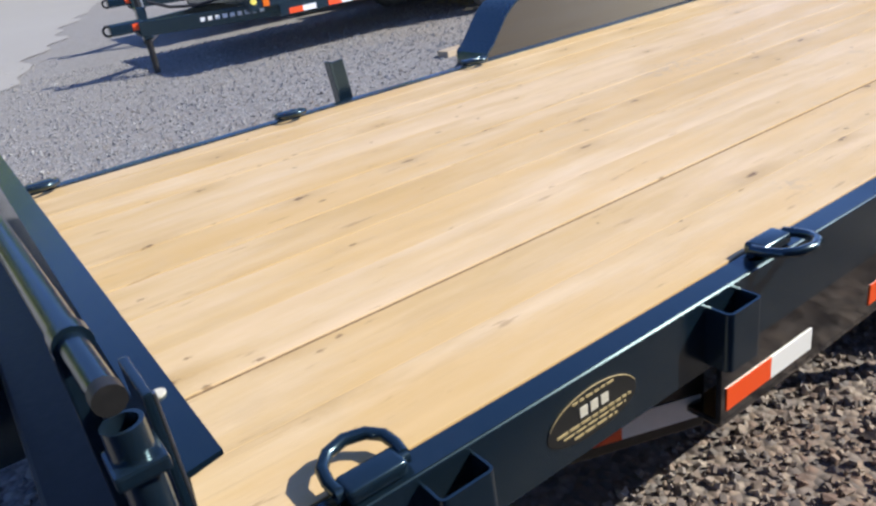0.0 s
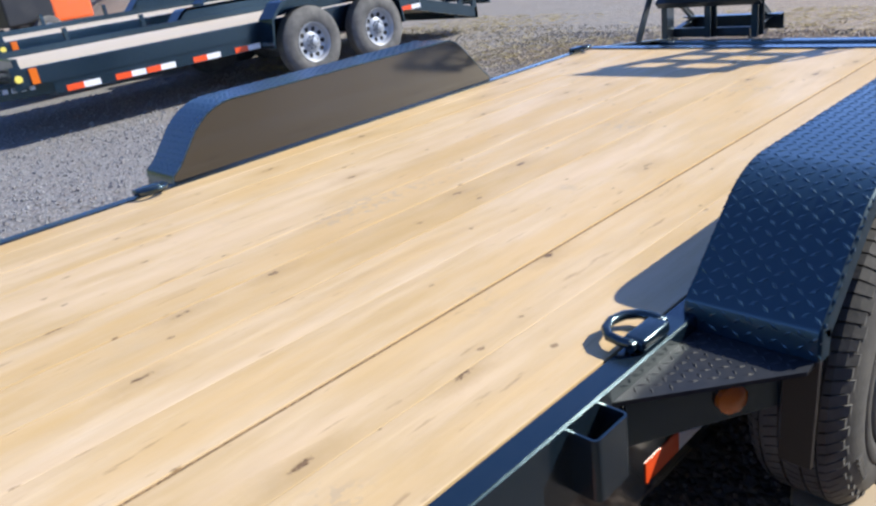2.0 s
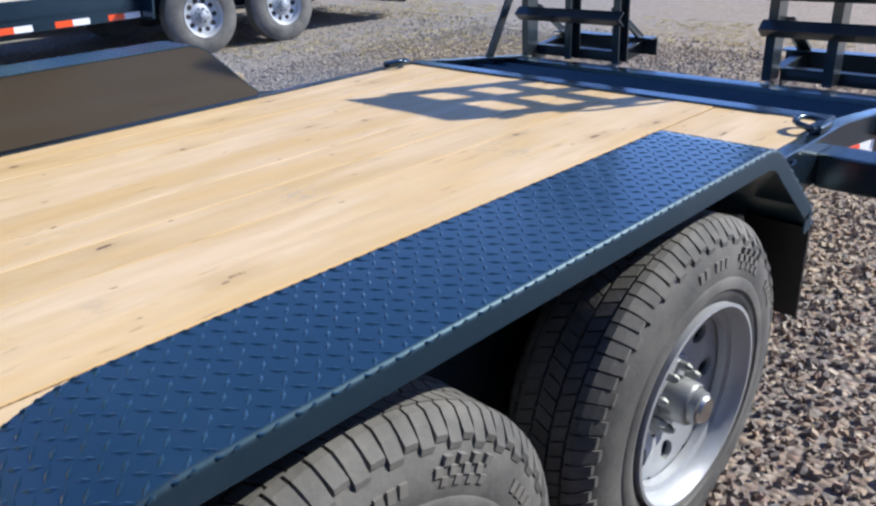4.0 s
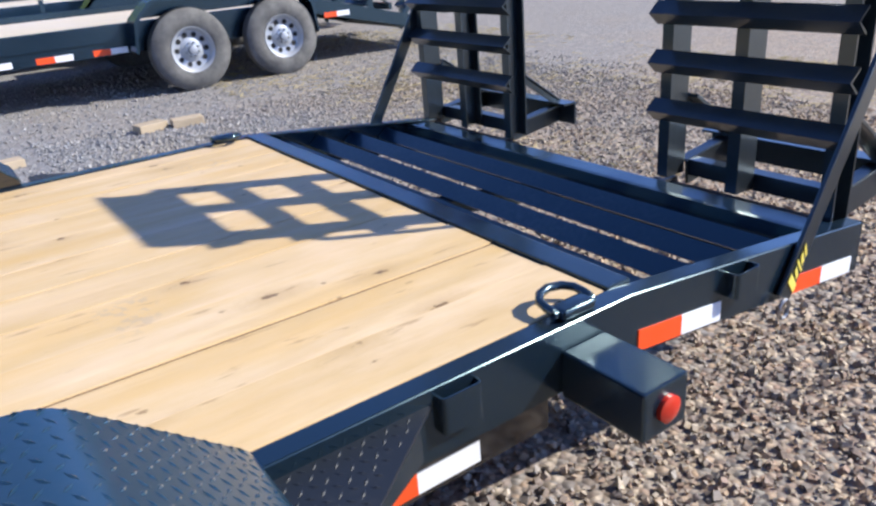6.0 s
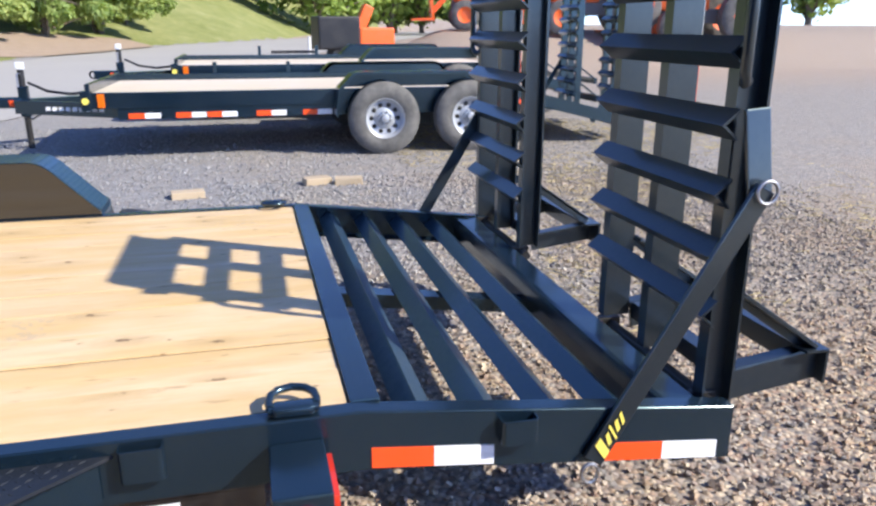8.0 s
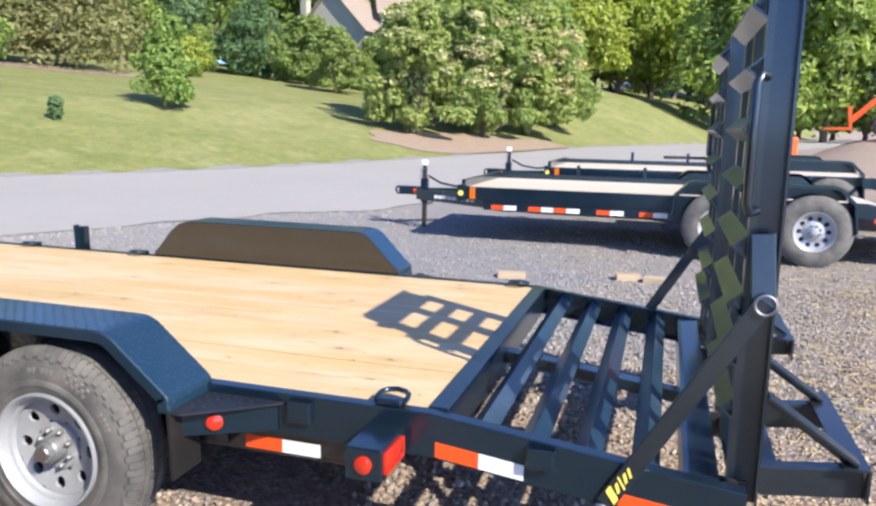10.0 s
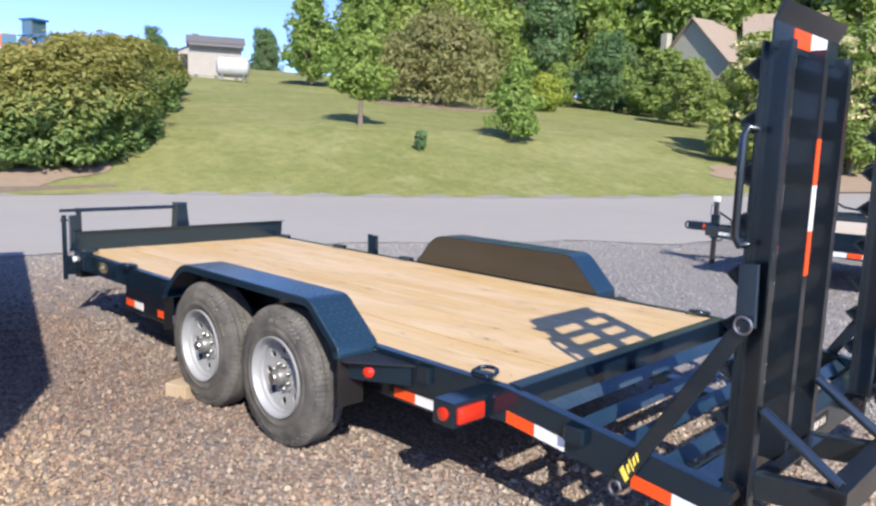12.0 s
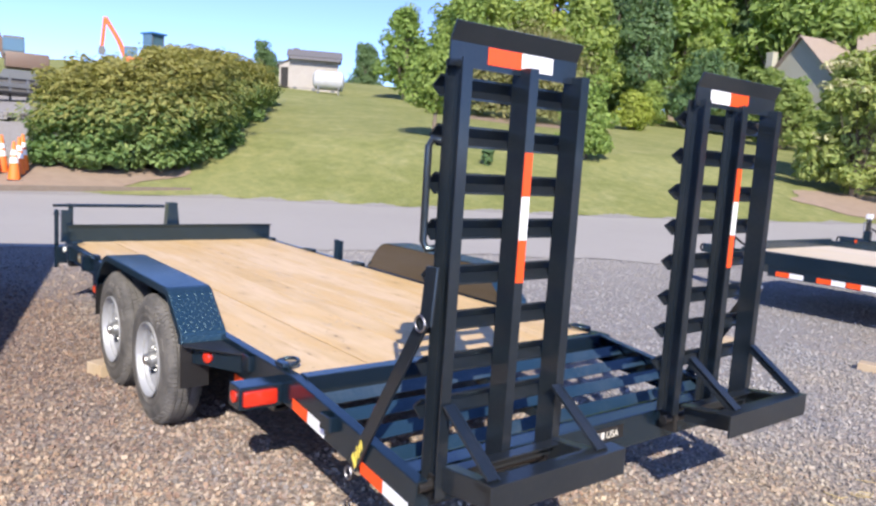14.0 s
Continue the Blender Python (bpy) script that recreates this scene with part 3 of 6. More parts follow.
# tongue: two beams running in to the coupler
for s in (0, 1):
    bm = bmesh.new()
    y0, y1 = (0.125, 0.98) if s == 0 else (WIDE - 0.125, WIDE - 0.98)
    bar(bm, (1.16, y0, 0.29), (-1.05, y1, 0.29), 0.06, 0.17, 0, 0.006)
    part("tongue_beam", bm, BLACK_DULL, trailer)
    along_t = Vector((-2.21, y1 - y0, 0)).normalized()
    face = Vector((along_t.y, -along_t.x, 0)) * 0.0315
    if (face.y < 0) != (s == 0):
        face = -face
    for c, a, b in ((WHITE_TAPE, 0.01, 0.19), (RED_TAPE, 0.19, 0.34)):
        bm = bmesh.new()
        o = Vector((1.16, y0, 0.262)) + face
        bar(bm, o + along_t * a, o + along_t * b, 0.003, 0.055)
        part("reflective_tape", bm, c, trailer)
part("coupler", boxed(-1.35, -1.0, 0.96, 1.12, 0.29, 0.40, 0.02), BLACK_DULL, trailer)

# deck planks
SEAMS = [0.056, 0.241, 0.427, 0.613, 0.799, 0.985, 1.171, 1.357, 1.543, 1.729, 1.915, 2.024]
PLANKS = []
for k, (a, b) in enumerate(zip(SEAMS, SEAMS[1:])):
    ga, gb = (0.0036 if k == 2 else 0.0011), (0.0036 if k == 1 else 0.0011)
    rnd = random.Random(k)
    bm = bmesh.new()
    box(bm, X0, X1 - 0.003, a + ga, b - gb, DECK - 0.04, DECK + rnd.uniform(-0.0015, 0.0015), 0.0025)
    PLANKS.append(part("plank", bm, PINE, trailer))

# dark strip added so the open seam reads as a shaded gap
part("seam_filler", boxed(X0 + 0.01, X1 - 0.01, SEAMS[2] - 0.0034, SEAMS[2] + 0.0034, DECK - 0.03, DECK - 0.0025), SEAM_FILLER, trailer, "dark filler strip standing in for the shaded plank seam")

# front stop plate, bent back over the deck
bm = bmesh.new()
prism(bm, [(0.135, DECK - 0.06), (0.143, DECK - 0.06), (0.158, DECK + 0.158), (0.198, DECK + 0.166), (0.198, DECK + 0.173), (0.150, DECK + 0.166)], 1, 0.012, WIDE - 0.012)
part("front_stop", bm, BLACK, trailer, "bent black steel stop plate")

# front crossmember under the stop plate
part("front_crossmember", boxed(0.0, 0.133, 0.04, WIDE - 0.04, 0.36, 0.55, 0.008), BLACK_DULL, trailer)
bm = bmesh.new()
prism(bm, [(-0.22, 0.36), (0.0, 0.36), (0.0, 0.53)], 1, 0.33, 0.345)
part("corner_gusset", bm, BLACK_DULL, trailer)

# fenders
FEN_FLAT = [(2.266, 0.572), (2.268, 0.626), (2.274, 0.634), (2.31, 0.662), (2.40, 0.742), (2.43, 0.768), (2.462, 0.791), (2.498, 0.808), (2.535, 0.819), (2.575, 0.824), (3.77, 0.824), (3.798, 0.821), (3.825, 0.811), (3.849, 0.796), (3.87, 0.777), (4.02, 0.652), (4.046, 0.630), (4.053, 0.622), (4.056, 0.572)]


def fender(y_in, out, dx=0.0, dz=0.0):
    """Tread-plate fender: a folded sheet over both wheels with an inner skirt and a rolled outer lip."""
    FEN = [(x + dx, z + dz * (z > 0.7)) for x, z in FEN_FLAT]
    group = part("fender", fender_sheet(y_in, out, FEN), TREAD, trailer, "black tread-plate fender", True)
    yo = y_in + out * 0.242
    part("lip", fender_lip(y_in, out, FEN), TREAD_EDGE_SHADED, group, "folded tread-plate edge", True)
    bm = bmesh.new()
    poly = [(x, z - 0.004) for x, z in FEN[2:-2]] + [(4.052 + dx, DECK + 0.004), (2.270 + dx, DECK + 0.004)]
    prism(bm, poly, 1, y_in, y_in + out * 0.006)
    part("inner_skirt", bm, BEAM, group)
    for x0, x1, lean, low in ((2.276 + dx, 2.264 + dx, -0.008, 0.36), (4.046 + dx, 4.058 + dx, 0.008, 0.34)):
        bm = bmesh.new()
        prism(bm, [(x0, 0.575), (x1, 0.575), (x1 + lean, low), (x0 + lean, low)], 1, yo - out * (0.055 if low > 0.35 else 0.15), yo)
        part("mud_flap", bm, BLACK_DULL, group)
    # raised lugs of the tread plate
    bm = bmesh.new()
    segs = list(zip(FEN, FEN[1:]))
    for (xa, za), (xb, zb) in segs:
        n = math.hypot(xb - xa, zb - za)
        rows = max(1, round(n / 0.022))
        if n < 0.015:
            continue
        tx, tz = (xb - xa) / n, (zb - za) / n
        for i in range(rows):
            for j in range(11):
                s, w = (i + 0.5 + 0.25 * (j % 2)) * n / rows, 0.012 + j * 0.0217
                ang = 0.9 if (i + j) % 2 else -0.9
                c = Vector((xa + tx * s, y_in + out * w, za + tz * s))
                e1 = Vector((tx * math.cos(ang), out * math.sin(ang), tz * math.cos(ang)))
                up = Vector((-tz, 0, tx))
                e2 = up.cross(e1)
                q = [bm.verts.new(c + e1 * l + e2 * k + up * h) for l, k, h in ((-0.0112, 0, 0.0003), (0, 0.0034, 0.0003), (0.0112, 0, 0.0003), (0, -0.0034, 0.0003), (0, 0, 0.0019))]
                for k in range(4):
                    bm.faces.new((q[k], q[(k + 1) % 4], q[4]))
        for i in range(rows):
            # lugs wrapped over both edges
            for w, side in ((0.2405, out), (0.0015, -out)):
                c = Vector((xa + tx * (i + 0.5) * n / rows, y_in + out * w, za + tz * (i + 0.5) * n / rows - 0.003 * (w > 0.1)))
                e1 = Vector((tx, out * (0.5 if i % 2 else -0.5), tz)).normalized()
                up = Vector((-tz, side, tx)).normalized()
                e2 = up.cross(e1)
                q = [bm.verts.new(c + e1 * l + e2 * k + up * h) for l, k, h in ((-0.0080, 0, 0), (0, 0.003, 0), (0.0080, 0, 0), (0, -0.003, 0), (0, 0, 0.0022))]
                for k in range(4):
                    bm.faces.new((q[k], q[(k + 1) % 4], q[4]))
    lug = part("tread_pattern", bm, TREAD, group)
    lug["kind"] = "stuff"
    return group


def fender_lip(y_in, out, FEN):
    """The sheet's outer edge, rolled over and folded down."""
    bm = bmesh.new()
    sect = [(0.236, 0.0), (0.2395, -0.0015), (0.2415, -0.005), (0.242, -0.009), (0.242, -0.040), (0.238, -0.040), (0.238, -0.010), (0.236, -0.006)]
    rings = []
    for k, (x, z) in enumerate(FEN):
        (xa, za), (xb, zb) = FEN[max(k - 1, 0)], FEN[min(k + 1, len(FEN) - 1)]
        n = math.hypot(xb - xa, zb - za)
        nx, nz = -(zb - za) / n, (xb - xa) / n
        rings.append([bm.verts.new((x + nx * h, y_in + out * w, z + nz * h)) for w, h in sect])
    for a, b in zip(rings, rings[1:]):
        for k in range(len(sect)):
            bm.faces.new((a[k], a[(k + 1) % len(sect)], b[(k + 1) % len(sect)], b[k]))
    bm.faces.new(rings[0])
    bm.faces.new(rings[-1][::-1])
    return bm


def fender_sheet(y_in, out, FEN):
    bm = bmesh.new()
    a, b = y_in, y_in + out * 0.236
    top = [[bm.verts.new((x, y, z)) for x, z in FEN] for y in (a, b)]
    low = [[bm.verts.new((x, y, z - 0.006)) for x, z in FEN] for y in (a, b)]
    n = len(FEN)
    for k in range(n - 1):
        bm.faces.new((top[0][k], top[0][k + 1], top[1][k + 1], top[1][k]))
        bm.faces.new((low[0][k], low[1][k], low[1][k + 1], low[0][k + 1]))
        for r in (0, 1):
            bm.faces.new((top[r][k], low[r][k], low[r][k + 1], top[r][k + 1]))
    bm.faces.new((top[0][0], top[1][0], low[1][0], low[0][0]))
    bm.faces.new((top[0][-1], low[0][-1], low[1][-1], top[1][-1]))
    return bm


fender(0.025, -1)
fender(WIDE - 0.025, 1, -0.04, 0.030)


# gusset steps before and behind each fender, with their marker lamps
def gusset(x_f, x_t, y, out, lens):
    bm = bmesh.new()
    poly = [(x_f, y), (x_f, y + out * 0.21), (x_f + (x_t - x_f) * 0.12, y + out * 0.21), (x_t, y)]
    prism(bm, poly, 2, 0.566, 0.574)
    g = part("fender_step", bm, BLACK_SATIN, trailer, "black steel gusset step")
    bm = bmesh.new()
    tip = (x_t - x_f)
    for i in range(14):
        for j in range(10):
            u, v = (i + 0.5 + 0.25 * (j % 2)) / 14, 0.012 + 0.021 * j
            if v > 0.20 * (1 - max(0.0, u - 0.1) / 0.9) - 0.012:
                continue
            c, a = Vector((x_f + tip * u, y + out * v, 0.574)), 0.8 if (i + j) % 2 else -0.8
            e1, e2 = Vector((math.cos(a), math.sin(a), 0)), Vector((-math.sin(a), math.cos(a), 0))
            r = [bm.verts.new(c + e1 * l + e2 * k + Vector((0, 0, h))) for l, k, h in ((-0.0105, 0, 0), (0, 0.0032, 0), (0.0105, 0, 0), (0, -0.0032, 0), (0, 0, 0.0022))]
            for k in range(4):
                bm.faces.new((r[k], r[(k + 1) % 4], r[4]))
    part("tread_pattern", bm, BLACK_SATIN, g)["kind"] = "stuff"
    bm = bmesh.new()
    p, q = Vector((x_f, y + out * 0.155, 0)), Vector((x_f + (x_t - x_f) * 0.9, y + out * 0.004, 0))
    side = (q - p).normalized()
    bar(bm, p + Vector((0, 0, 0.518)), q + Vector((0, 0, 0.518)), 0.006, 0.094)
    part("skirt", bm, BLACK, g)
    nrm = Vector((side.y, -side.x, 0))
    if nrm.y * out < 0:
        nrm = -nrm
    c = p + (q - p) * 0.34 + Vector((0, 0, 0.516))
    bm = bmesh.new()
    sweep(bm, [c, c + nrm * 0.014, c + nrm * 0.022], [0.028, 0.028, 0.015], 20)
    part("marker_lamp", bm, lens, g, "round marker lamp lens", True)


for y, out in ((0.0, -1), (WIDE, 1)):
    gusset(2.264, 1.985, y, out, AMBER_LENS)
    gusset(4.058, 4.365, y, out, RED_LENS)


# wheels
def wheel(x, y_face, out):
    """Tyre, dished steel rim with real holes, hub and nuts. y_face: the tyre's outer side; out: which way that faces."""
    R, W2, rim_r = 0.371, 0.205, 0.208
    m = Matrix.Translation((x, y_face, R - 0.006)) @ Matrix(((1, 0, 0), (0, 0, out), (0, 1, 0))).to_4x4()
    # local z points outwards; 0 is the outer side wall
    bm = bmesh.new()
    prof = [(-0.012, rim_r + 0.004), (0.0, rim_r + 0.02), (0.001, 0.240), (0.0045, 0.243), (0.0045, 0.262), (0.0015, 0.266), (0.003, 0.290), (-0.004, R - 0.05), (-0.022, R - 0.015), (-0.034, R - 0.004)]
    prof += [(-0.040, R - 0.005), (-0.166, R - 0.005)]
    prof += [(-W2 + 0.030, R - 0.004), (-W2 + 0.016, R - 0.022), (-W2 + 0.002, 0.30), (-W2, 0.27), (-W2 + 0.012, rim_r)]
    lathe(bm, prof, m, 64)
    whl = part("wheel", bm, RUBBER, trailer, "tyre with dusty tread on a silver rim", True)
    # tread blocks in five ribs, the outer ones wrapped over the shoulders
    bm = bmesh.new()

    def block(a, half, rows, skew):
        """rows: (radius, along) from the outer to the inner edge of the block."""
        top, low = [], []
        for i, (r, zz) in enumerate(rows):
            for s in (-1, 1):
                th = a + (s * half + skew * (i / (len(rows) - 1) - 0.5)) / R
                for lst, d in ((top, 0.0), (low, 0.009)):
                    lst.append(bm.verts.new(m @ Vector(((r - d) * math.cos(th), (r - d) * math.sin(th), zz))))
        for i in range(len(rows) - 1):
            bm.faces.new((top[2 * i], top[2 * i + 1], top[2 * i + 3], top[2 * i + 2]))
            for s in (0, 1):
                bm.faces.new((top[2 * i + s], low[2 * i + s], low[2 * i + 2 + s], top[2 * i + 2 + s]))
        for e in (0, 2 * len(rows) - 2):
            bm.faces.new((top[e], top[e + 1], low[e + 1], low[e]))
    for k in range(84):
        a = 2 * math.pi * k / 84
        block(a, 0.0113 + 0.0007 * (k % 2), [(R - 0.024 - 0.010 * (k % 2), -0.010 + 0.004 * (k % 2)), (R - 0.012, -0.021), (R + 0.001, -0.034), (R + 0.004, -0.047)], 0.006)
        block(a, 0.0117, [(R - 0.030, -W2 + 0.006), (R - 0.012, -W2 + 0.020), (R + 0.001, -W2 + 0.042)], -0.006)
        for row, (z0, z1) in enumerate(((-0.053, -0.080), (-0.086, -0.118), (-0.124, -0.152))):
            block(a + (row % 2) * 0.037, 0.0120, [(R + 0.003, z0), (R + 0.003, z1)], 0.012 * (1 - 2 * (row % 2)))
    part("tread", bm, RUBBER, whl)["kind"] = "stuff"
    # raised maker's marks on the side wall as plain bars, and a small patch of squares
    marks = [(st + k * 0.062, 0.290, 0.308, 0.0062) for st in (0.42, 1.40, 3.55, 4.3) for k in range(4 + (st > 1) * 2) if (st, k) != (1.40, 3)]
    marks += [(0.90 + 0.088 * i + 0.044 * (j % 2), 0.284 + 0.0135 * j, 0.2965 + 0.0135 * j, 0.0064) for j in range(3) for i in range(4)]
    for a, ra, rb, half in marks if out < 0 else ():
        bm = bmesh.new()
        c, t = Vector((math.cos(a), math.sin(a), 0)), Vector((-math.sin(a), math.cos(a), 0))
        q = []
        for rr, s in ((ra, -half), (ra, half), (rb, half), (rb, -half)):
            zz = 0.0045 if rr < 0.30 else 0.0028
            q.append((m @ (c * rr + t * s + Vector((0, 0, zz))), m @ (c * rr + t * s + Vector((0, 0, -0.006)))))
        top, low = [bm.verts.new(p[0]) for p in q], [bm.verts.new(p[1]) for p in q]
        bm.faces.new(top)
        for i in range(4):
            bm.faces.new((top[i], low[i], low[(i + 1) % 4], top[(i + 1) % 4]))
        part("sidewall_marking", bm, MARKING, whl)
    bm = bmesh.new()
    lathe(bm, [(-0.012, rim_r + 0.006), (0.006, rim_r + 0.007), (0.007, rim_r), (-0.004, rim_r - 0.010), (-0.028, rim_r - 0.014), (-0.033, rim_r - 0.025), (-0.050, rim_r - 0.028),
               (-0.055, rim_r - 0.022), (-0.10, rim_r - 0.024), (-W2 + 0.01, rim_r - 0.02)], m, 56)
    # disc with eight holes
    def dish(r):
        return -0.049 - 0.016 * math.sin(min(1.0, max(0.0, (0.185 - r) / 0.10)) * math.pi * 0.5) + 0.004 * math.cos((r - 0.138) * 60)
    r0, r1, rh, n = 0.088, 0.188, 0.138, 8
    for s in range(n):
        a0 = 2 * math.pi * s / n
        ring_i, ring_o = [], []
        for k in range(20):
            ph = 2 * math.pi * k / 20
            du, dv = math.cos(ph), math.sin(ph)
            half = math.pi / n * rh
            lim = min(((r1 - rh) if du > 0 else (rh - r0)) / max(abs(du), 1e-6), half / max(abs(dv), 1e-6))
            for lst, q in ((ring_i, 0.0215), (ring_o, lim)):
                r, th = rh + du * q, a0 + dv * q / rh
                lst.append(bm.verts.new(m @ Vector((r * math.cos(th), r * math.sin(th), dish(r)))))
        back = [bm.verts.new(v.co - (m.to_3x3() @ Vector((0, 0, 0.012)))) for v in ring_i]
        for k in range(20):
            j = (k + 1) % 20
            bm.faces.new((ring_i[k], ring_i[j], ring_o[j], ring_o[k]))
            bm.faces.new((ring_i[k], back[k], back[j], ring_i[j]))
    lathe(bm, [(dish(0.088), 0.089), (-0.058, 0.084), (-0.056, 0.040)], m, 40)
    part("rim", bm, GALV, whl, "silver painted steel rim", True)
    # near-black drum, set close behind the disc to give its holes their shade
    bm = bmesh.new()
    lathe(bm, [(-0.20, 0.165), (-0.088, 0.165), (-0.084, 0.150), (-0.088, 0.02)], m, 32)
    part("brake_drum", bm, DARK, whl)
    bm = bmesh.new()
    rings = lathe(bm, [(-0.08, 0.047), (-0.012, 0.045), (-0.006, 0.041), (-0.005, 0.036), (0.010, 0.034), (0.014, 0.026)], m, 28)
    bm.faces.new(rings[-1])
    part("hub", bm, HUB, whl, "dull grey hub barrel", True)
    part("hub_cap", sweep(bmesh.new(), [m @ Vector((0, 0, 0.008)), m @ Vector((0, 0, 0.020))], [0.031, 0.026], 20), CHROME, whl, "worn bright hub cap", True)
    for k in range(8):
        a = 2 * math.pi * (k + 0.5) / 8
        c = Vector((0.066 * math.cos(a), 0.066 * math.sin(a), 0))
        bm = sweep(bmesh.new(), [m @ (c + Vector((0, 0, -0.062))), m @ (c + Vector((0, 0, -0.040))), m @ (c + Vector((0, 0, -0.030)))], [0.0098, 0.0098, 0.005], 6)
        part("wheel_nut", bm, HUB, whl)
    return whl


MARKING = paint("tyre_marking_grey", (0.155, 0.15, 0.14), 0.75, 0.3)
HUB = paint("dull_hub_metal", (0.27, 0.285, 0.29), 0.40, 0.30, metal=0.55)
for y, out in ((-0.232, -1), (WIDE + 0.232, 1)):
    for x in (2.755, 3.55):
        wheel(x, y, out)
for x in (2.755, 3.55):
    part("axle", rod((x, 0.0, 0.387), (x, WIDE, 0.387), 0.038), BLACK_DULL, trailer)


# lashing rings along both sides
def lash_ring(x, y, inward, lean=0.0):
    """A welded clip with a bent steel D-ring lying over the deck."""
    bm = bmesh.new()
    z = DECK + 0.018
    box(bm, x - 0.045, x + 0.045, y - 0.022, y + 0.022, DECK + 0.005, z + 0.012, 0.009, segs=3)
    clip = part("lashing_ring", bm, BLACK, trailer, "black forged D-ring in a welded clip", True)
    bm = bmesh.new()
    pts = [(-0.05, 0.0), (-0.052, 0.025), (-0.048, 0.055), (-0.03, 0.078), (0.0, 0.088), (0.03, 0.078), (0.048, 0.055), (0.052, 0.025), (0.05, 0.0)]
    sweep(bm, [(x + a, y + inward * b * (0.82 if inward > 0 else 1.0) * math.cos(lean), z + 0.004 + b * math.sin(lean)) for a, b in pts], 0.0095, 10)
    sweep(bm, [(x - 0.055, y, z), (x + 0.055, y, z)], 0.0105, 10)
    part("ring", bm, BLACK, clip, smooth=True)


for x in (0.365, 1.235, 2.14, 4.735):
    lash_ring(x, 0.028, -1 if x == 1.235 else 1, 0.02 if x == 2.14 else 0.14)
for x in (0.28, 1.20, 2.125, 4.77):
    lash_ring(x, WIDE - 0.03, -1, 0.1)


# stake pockets
def pocket(x, y, out, z_top=DECK - 0.01, d=0.050, h=0.115):
    bm = bmesh.new()
    w, t, r = 0.090, 0.0045, 0.011
    outer, inner = [(x, y)], [(x + t, y)]
    for a in range(5):
        c, s = math.cos(a * math.pi / 8), math.sin(a * math.pi / 8)
        outer.append((x + r - r * c, y + out * (d - r + r * s)))
        inner.append((x + r - (r - t) * c, y + out * (d - r + (r - t) * s)))
    mirror = 2 * x + w
    outer += [(mirror - p, q) for p, q in outer[::-1]]
    inner += [(mirror - p, q) for p, q in inner[::-1]]
    poly = outer + inner[::-1]
    prism(bm, poly, 2, z_top - h, z_top)
    part("stake_pocket", bm, BLACK, trailer, "open steel stake pocket")


for y, out in ((0.0, -1), (WIDE, 1)):
    for x in (0.415, 1.012, 1.868):
        pocket(x, y, out)
    pocket(4.375, y, out, DECK - 0.012, 0.022, 0.075)
    pocket(5.20, y, out, 0.548, 0.034, 0.062)

# upright stake on the far side
bm = bmesh.new()
bar(bm, (1.535, WIDE + 0.100, 0.42), (1.512, WIDE + 0.110, 0.745), 0.010, 0.085, 0, 0.003)
bar(bm, (1.495, WIDE + 0.075, 0.42), (1.470, WIDE + 0.085, 0.755), 0.050, 0.010, 0, 0.003)
part("stake", bm, BLACK, trailer, "upright black angle stake")


# reflective tape
def tape(x0, x1, y, z0, z1, first, dz=0.0, out=-1):
    for k, (a, b) in enumerate(((x0, (x0 + x1) / 2), ((x0 + x1) / 2, x1))):
        bm = bmesh.new()
        za, zb = dz * (a - x0), dz * (b - x0)
        q = [(a, z0 + za), (b, z0 + zb), (b, z1 + zb), (a, z1 + za)]
        prism(bm, q, 1, y, y + out * 0.0025)
        red = (k == 0) == (first == "red")
        part("reflective_tape", bm, RED_TAPE if red else WHITE_TAPE, trailer, "red reflective tape" if red else "white reflective tape")


for y, o in ((0.0, -1), (WIDE, 1)):
    tape(4.90, 5.19, y, 0.460, 0.511, "red", DROP, o)
    tape(5.48, 5.795, y, 0.388, 0.437, "red", DROP, o)
for y, o in ((0.025, -1), (WIDE - 0.025, 1)):
    tape(4.19, 4.48, y, 0.378, 0.425, "red", 0, o)
    tape(1.115, 1.41, y, 0.30, 0.352, "red", 0, o)
    tape(1.65, 1.925, y, 0.30, 0.352, "red", 0, o)
    tape(2.115, 2.36, y, 0.305, 0.352, "red", 0, o)

# dealer decal on the rail: a dark oval with a thin rim, a plain block and broken bars
bm = bmesh.new()
oval = [(0.735 + 0.098 * math.cos(a), 0.523 + 0.052 * math.sin(a) * (1.0 if math.sin(a) > 0 else 0.72)) for a in np.linspace(0, 2 * math.pi, 41)[:-1]]
prism(bm, oval, 1, -0.0015, 0.0)
decal = part("decal", bm, DECAL_GREY, trailer, "dark oval dealer decal with worn plain bars")
bm = bmesh.new()
sweep(bm, [(x, -0.0018, z) for x, z in oval[2:19]], 0.0010, 5)
part("decal_rim", bm, GOLD, decal)
word_rng = random.Random(4)
for x in (0.705, 0.728, 0.751):
    part("decal_bar", boxed(x, x + 0.016, -0.003, 0.0, 0.531, 0.549), PALE, decal)
